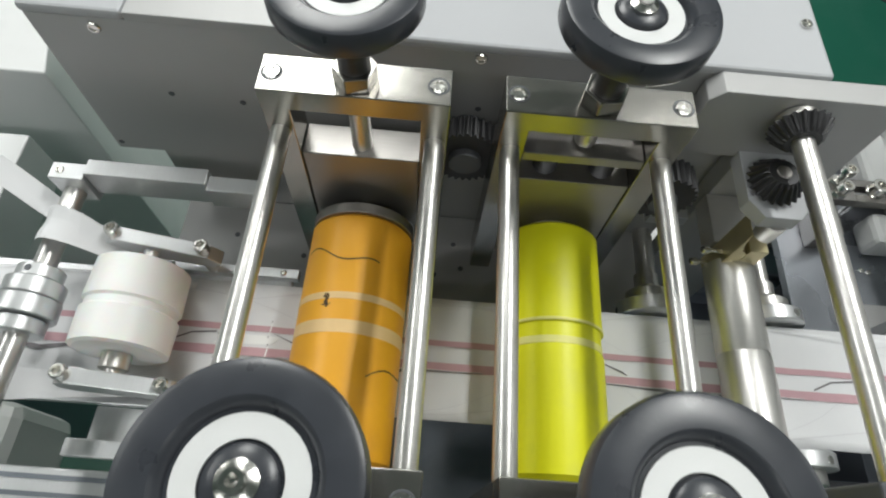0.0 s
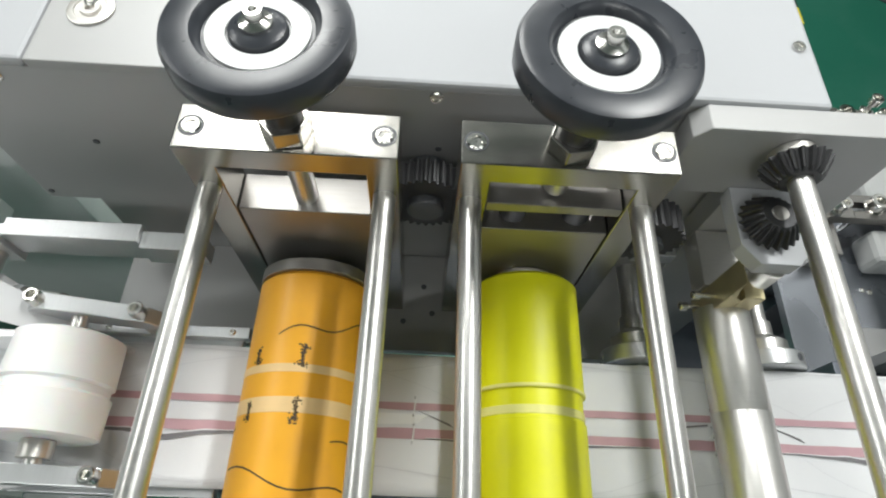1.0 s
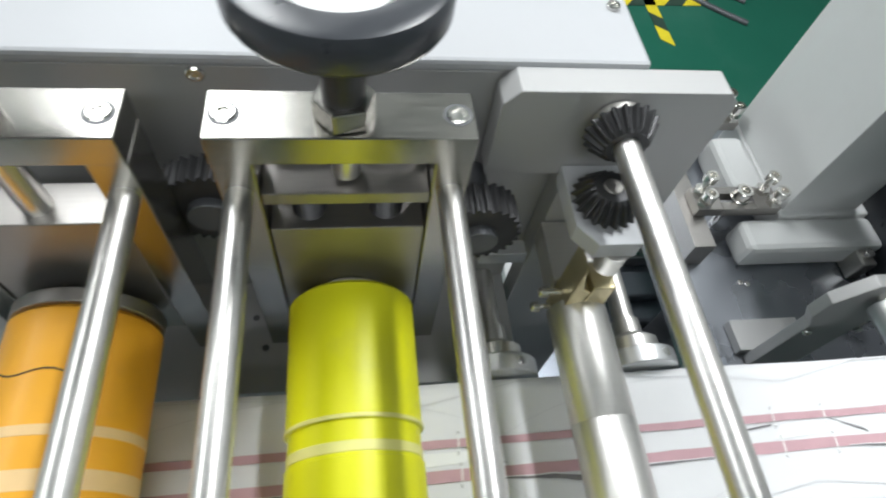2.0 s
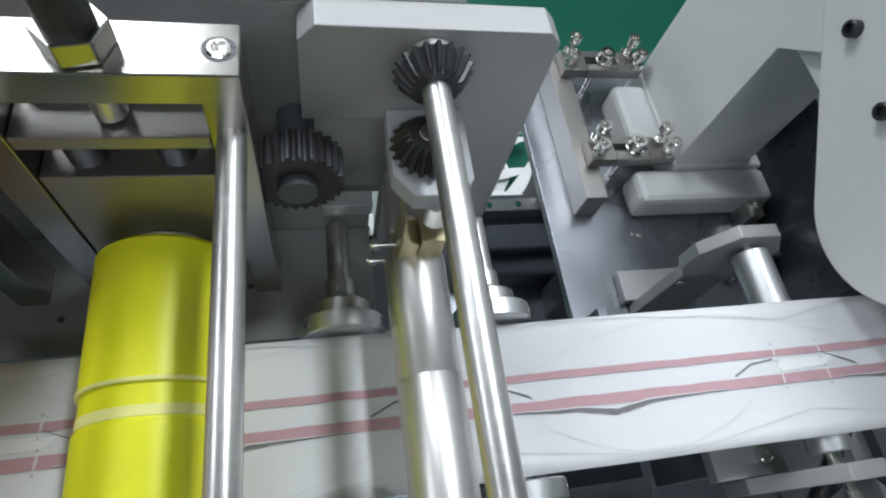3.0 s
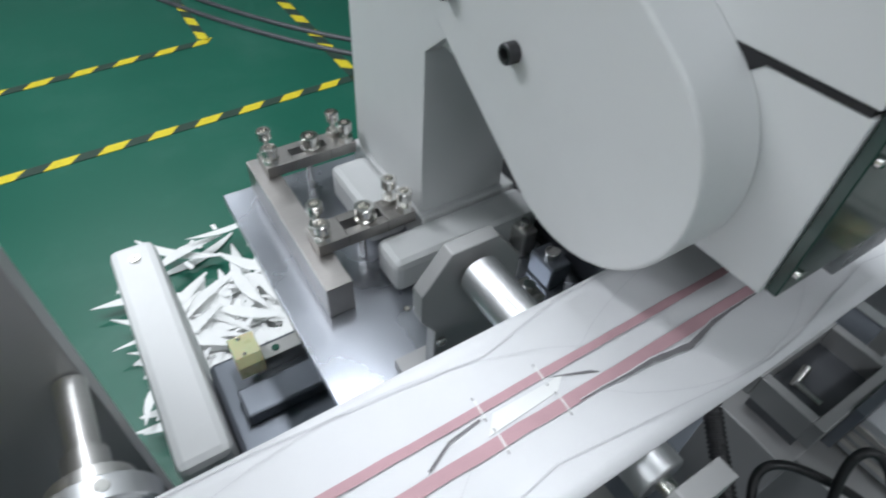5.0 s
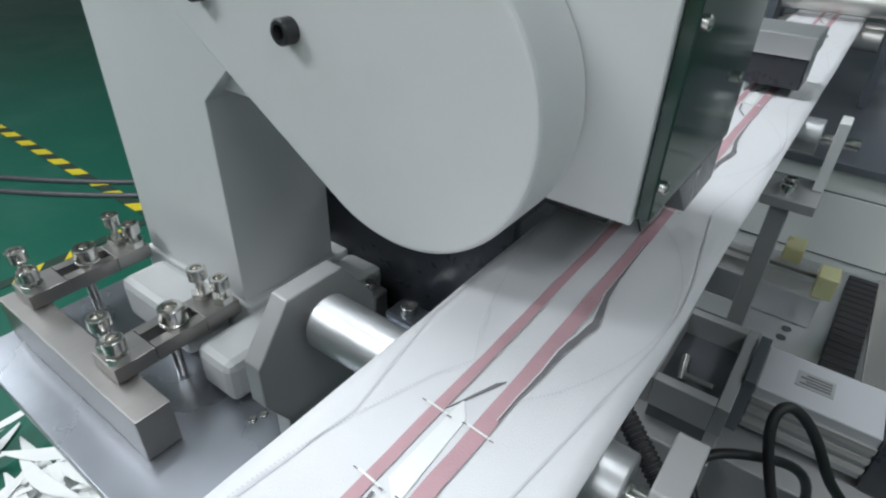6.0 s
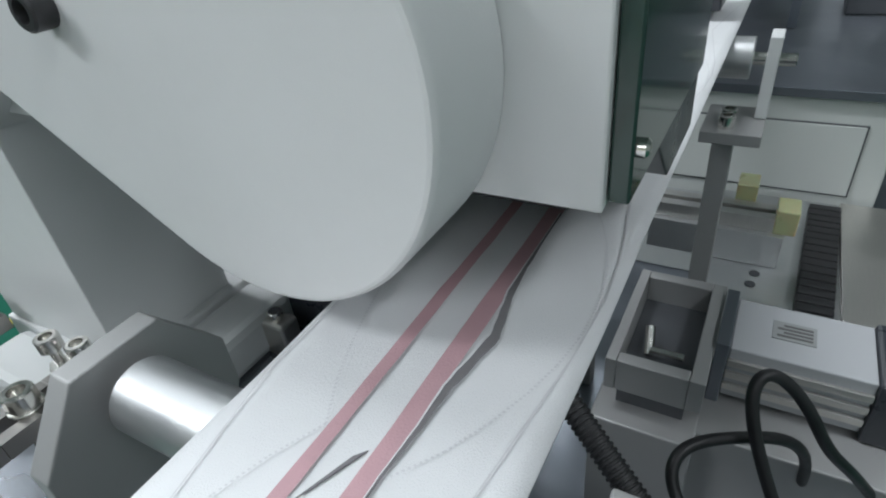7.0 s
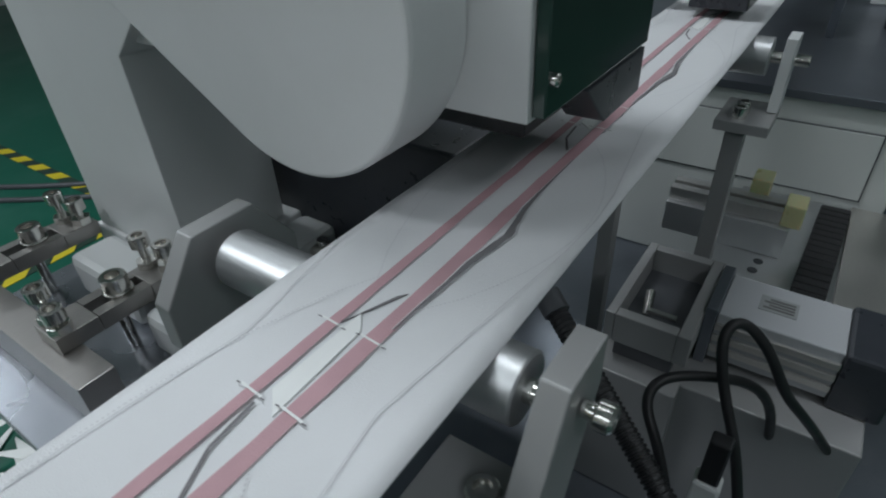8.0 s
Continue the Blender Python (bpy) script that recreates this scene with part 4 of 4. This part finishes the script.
box(bm, pp.x - 0.007, pp.x + 0.007, pp.y - 0.008, pp.y + 0.008, pp.z - 0.0195, pp.z + 0.03, 0.002)
part("body", bm, RUBBER, plug)
hose = thing("corrugated_hose", "black corrugated cable hose hanging in front of the web", "hose")
bm = B()
ha, hb = Vector((0.951, -0.143, -0.246)), Vector((0.87, -0.278, -0.318))
hd = (hb - ha).normalized()
prof = []
for k in range(41):
    prof += [(k * 0.0042, 0.0092), (k * 0.0042 + 0.002, 0.0092), (k * 0.0042 + 0.0023, 0.008), (k * 0.0042 + 0.0039, 0.008)]
ring(bm, ha, hb, prof, 18)
part("tube", bm, RUBBER, hose)
bm = B()
ring(bm, hb + hd * 0.004, (0.86, -0.34, -0.6), [(0, 0.009), (0.01, 0.0096), (0.02, 0.0086), (0.3, 0.0086)], 18)
part("tail", bm, RUBBER, hose)
bm = B()
cyl(bm, ha - hd * 0.02, ha, 0.0115, 20)
part("gland", bm, DARK, hose)
cable("floor_cable", "dark cable lying across the green floor", [(1.9, 1.7, FLOOR + 0.008), (1.35, 2.1, FLOOR + 0.008), (0.95, 2.9, FLOOR + 0.008), (0.6, 3.8, FLOOR + 0.008)], 0.012, DARK)
cable("floor_cable", "dark cable lying across the green floor", [(1.95, 1.85, FLOOR + 0.008), (1.42, 2.2, FLOOR + 0.008), (1.05, 2.95, FLOOR + 0.008), (0.7, 3.9, FLOOR + 0.008)], 0.012, DARK)

# ---- infeed end with the white roller ----
wr = thing("white_roller", "grooved white nylon roller over the web", "roller", at=pose(-0.135, 0, -0.058))
bm = B()
ring(bm, (0, -0.166, 0), (0, -0.086, 0), [(0, 0.036), (0.002, 0.04), (0.032, 0.041), (0.034, 0.0385), (0.04, 0.0385), (0.042, 0.041), (0.078, 0.04), (0.08, 0.036)], 48)
part("sleeve", bm, NYLON, wr)
bm = B()
cyl(bm, (0, -0.195, 0), (0, -0.06, 0), 0.0065, 20)
part("axle", bm, STEEL_Y, wr)
bm = B()
cyl(bm, (0, -0.18, 0), (0, -0.1665, 0), 0.012, 24)
part("collar", bm, STEEL, wr)
for nm, y0 in (("back", -0.068), ("front", -0.198)):
    lever = thing("roller_lever", "milled aluminium lever with socket screws holding the white roller", "lever", "roller levers")
    bm = B()
    prism(bm, [(-0.172, -0.045), (-0.16, -0.038), (-0.085, -0.062), (-0.075, -0.075), (-0.085, -0.083), (-0.165, -0.066), (-0.174, -0.056)], 1, y0, y0 + 0.014, 0.001)
    part("arm", bm, ALU, lever)
    for x, z in ((-0.163, -0.041), (-0.09, -0.062)):
        screw_part(lever, (x, y0 + 0.007, z), (0, 0.1, 1), 0.0065, 0.012)
    bm = B()
    cyl(bm, (-0.09, y0 + 0.007, -0.14), (-0.09, y0 + 0.007, -0.074), 0.007, 18)
    part("pivot_post", bm, STEEL, lever)
lr = thing("guide_shaft", "polished steel guide shaft with stacked collars", "guide shaft")
bm = B()
cyl(bm, (-0.216, -0.3, -0.045), (-0.216, -0.008, -0.045), 0.0095, 28)
part("rod", bm, STEEL_Y, lr)
for y0, y1, r in ((-0.112, -0.1, 0.019), (-0.128, -0.113, 0.024), (-0.146, -0.129, 0.025), (-0.16, -0.147, 0.02)):
    bm = B()
    cyl(bm, (-0.216, y0, -0.045), (-0.216, y1, -0.045), r, 36, 0.001)
    part("collar", bm, ALU, lr)
bm = B()
cyl(bm, (-0.216, -0.106, -0.0265), (-0.216, -0.106, -0.0255), 0.003, 12)
part("pin_hole", bm, DARK, lr)
ab = thing("tension_bar", "bright milled aluminium bar with a stepped end", "bar")
bm = B()
box(bm, -0.199, -0.088, -0.0135, 0.003, -0.052, -0.019, 0.0008)
part("bar", bm, ALU, ab)
bm = B()
box(bm, -0.0878, -0.036, -0.017, -0.001, -0.052, -0.024, 0.0008)
part("step", bm, ALU, ab)
bm = B()
box(bm, -0.231, -0.1995, -0.018, -0.001, -0.06, -0.022, 0.0008)
part("end_block", bm, ALU, ab)
screw_part(ab, (-0.222, -0.0095, -0.022), (0, 0, 1), 0.004, 0.002)
cylr = thing("air_cylinder", "small bright pneumatic cylinder with a clevis", "air cylinder")
bm = B()
cyl(bm, (-0.205, -0.045, -0.085), (-0.165, -0.052, -0.075), 0.011, 28)
part("barrel", bm, SCREW, cylr)
bm = B()
cyl(bm, (-0.165, -0.052, -0.075), (-0.145, -0.056, -0.07), 0.004, 14)
part("rod", bm, SCREW, cylr)
bm = B()
cyl(bm, (-0.215, -0.043, -0.0875), (-0.205, -0.045, -0.085), 0.013, 24)
part("end_cap", bm, ALU, cylr)


def draped(name, pts, w, label):
    """A loose strip of fabric: pts are its centre line, w the half width along y at each."""
    bm = B()
    prev = None
    for (x, y, z), h in zip(pts, w):
        cur = [bm.verts.new((x, y + h * s, z + 0.004 * math.sin(3 * s + x * 40))) for s in (-1, -0.4, 0.3, 1)]
        if prev:
            for k in range(3):
                bm.faces.new((prev[k], cur[k], cur[k + 1], prev[k + 1])).smooth = True
        prev = cur
    ob = solid(name, bm, CLOTH, label, "fabric strip", "trimmed strips")
    so = ob.modifiers.new("thickness", "SOLIDIFY")
    so.thickness = 0.0008
    ss = ob.modifiers.new("soft", "SUBSURF")
    ss.levels = ss.render_levels = 2
    return ob


draped("fabric_strip", [(-0.1, -0.084, -0.097), (-0.14, -0.078, -0.085), (-0.165, -0.07, -0.055), (-0.19, -0.066, -0.025), (-0.216, -0.062, -0.02), (-0.235, -0.06, -0.05)], [0.003, 0.008, 0.012, 0.017, 0.018, 0.016], "white trimmed fabric strip drawn over the guide shaft")
draped("fabric_strip", [(-0.11, -0.187, -0.098), (-0.16, -0.19, -0.09), (-0.2, -0.193, -0.075), (-0.25, -0.198, -0.06), (-0.34, -0.205, -0.05), (-0.5, -0.21, -0.06)], [0.004, 0.008, 0.013, 0.018, 0.02, 0.02], "white trimmed fabric strip drawn away from the web edge")
draped("fabric_strip", [(-0.15, -0.058, -0.13), (-0.2, -0.05, -0.1), (-0.24, -0.03, -0.05), (-0.3, 0.0, -0.02)], [0.006, 0.01, 0.014, 0.014], "white trimmed fabric strip hanging behind the roller")
tb = thing("web_table", "pale milled support table under the web", "support table")
bm = B()
box(bm, -0.62, -0.012, -0.2, -0.066, -0.116, -0.1045, 0.001)
part("top", bm, ALU, tb)
bm = B()
box(bm, -0.155, -0.005, -0.068, -0.058, -0.104, -0.094, 0.0006)
part("edge_guide", bm, ALU, tb)
bm = B()
box(bm, -0.168, -0.08, -0.243, -0.2005, -0.125, -0.115, 0.001)
part("front_plate", bm, ALU, tb)
bm = B()
box(bm, -0.18, -0.085, -0.246, -0.231, -0.114, -0.103, 0.001)
part("front_bar", bm, ALU, tb)
for x in (-0.14, -0.5):
    bm = B()
    box(bm, x, x + 0.05, -0.18, -0.1, FLOOR, -0.1165, 0.002)
    part("leg", bm, ALU_DARK, tb)
for x, y, z in ((-0.13, -0.063, -0.094), (-0.02, -0.063, -0.094)):
    screw_part(tb, (x, y, z), (0, 0, 1), 0.003, 0.002)
fr2 = thing("front_rail", "bright aluminium profile rail along the machine front", "rail")
bm = B()
box(bm, -0.7, -0.13, -0.285, -0.255, -0.15, -0.118, 0.002)
part("profile", bm, ALU, fr2)
for y in (-0.263, -0.277):
    bm = B()
    box(bm, -0.699, -0.131, y - 0.002, y + 0.002, -0.1178, -0.1165)
    part("groove", bm, ALU_DARK, fr2)
for x in (-0.6, -0.2):
    bm = B()
    box(bm, x, x + 0.04, -0.285, -0.255, FLOOR, -0.1505, 0.002)
    part("leg", bm, ALU_DARK, fr2)
nb = thing("infeed_cabinet", "white infeed cabinet beside the machine housing", "machine cabinet")
bm = B()
prism(bm, [(-1.2, 0.3), (-0.48, 0.3), (-0.52, 0.44), (-0.6, 0.9), (-1.2, 0.9)], 2, FLOOR, -0.25, 0.003)
part("carcass", bm, PAINT, nb)
bm = B()
box(bm, -1.2, -0.5, 0.02, 0.22, -0.4, -0.3, 0.003)
part("beam", bm, PAINT, nb)
bm = B()
box(bm, -1.2, -0.36, -0.42, -0.17, -0.45, -0.3, 0.02)
part("tank", bm, CAB, nb)

TURNING = [(orange_roller, 0.059, -0.0535, 0.0468, 1, 0.72), (yellow_roller, 0.2385, -0.0555, 0.0452, 1, 0.72), (shaft_a, 0.357, -0.1155, 0.0135, -1, 0.72), (shaft_b, 0.482, -0.1155, 0.0135, -1, 0.72),
           (idler, 0.41, -0.0485, 0.0225, 1, 0.72), (ar, 0.763, -0.1195, 0.0178, -1, 0.72), (fr, 1.315, -0.122, 0.02, -1, 0.72), (wr, -0.135, -0.058, 0.041, 1, 0.72), (drive, 0.4115, 0.084, 0.04, 1, 0.72)]


def motions():
    # the place of a weld mark along the machine, which stops and starts with the web
    feed = [(0, 0.86), (1, 0.72), (2, 0.5776), (2.2, 0.5465), (2.8, 0.45), (3.5, 0.337), (4.0, 0.208), (4.35, 0.072), (4.5, 0.068), (7.0, 0.068), (7.15, 0.05), (7.5, -0.14), (7.9, -0.241), (8.0, -0.242)]

    def at(t):
        for (ta, a), (tb, b2) in zip(feed, feed[1:]):
            if ta <= t <= tb:
                return a + (b2 - a) * (t - ta) / (tb - ta)

    walk(web, [(t, pose(x, 0, WEB)) for t, x in feed])
    # the sealing head slides across the web and back
    stroke = [(0.0, 1), (1.0, 0), (1.4, 0), (1.5, 1), (2.6, 1), (2.8, 0), (3.0, 0), (3.1, 1), (3.7, 1), (3.8, 0.65), (3.9, 0.2), (4.0, 0), (4.1, 0.9), (4.2, 1), (4.7, 1),
              (4.85, 0.7), (5.0, 0.3), (5.1, 0.35), (5.2, 0.75), (5.35, 1), (5.7, 1), (5.85, 0.3), (5.95, 0), (6.7, 0), (6.8, 0.95), (6.9, 1), (7.15, 1), (7.2, 0.9), (7.3, 0.4), (7.4, 0), (8.0, 0)]
    walk(head, [(t, pose(-0.008, 0.009 - 0.035 * e, 0)) for t, e in stroke])
    steps = [k * 0.1 for k in range(81)]
    for ob, x, z, r, s, ref in TURNING:
        walk(ob, [(t, pose(x, 0, z, 0, math.degrees(s * (ref - at(min(t, 8.0))) / r), 0)) for t in steps])


motions()
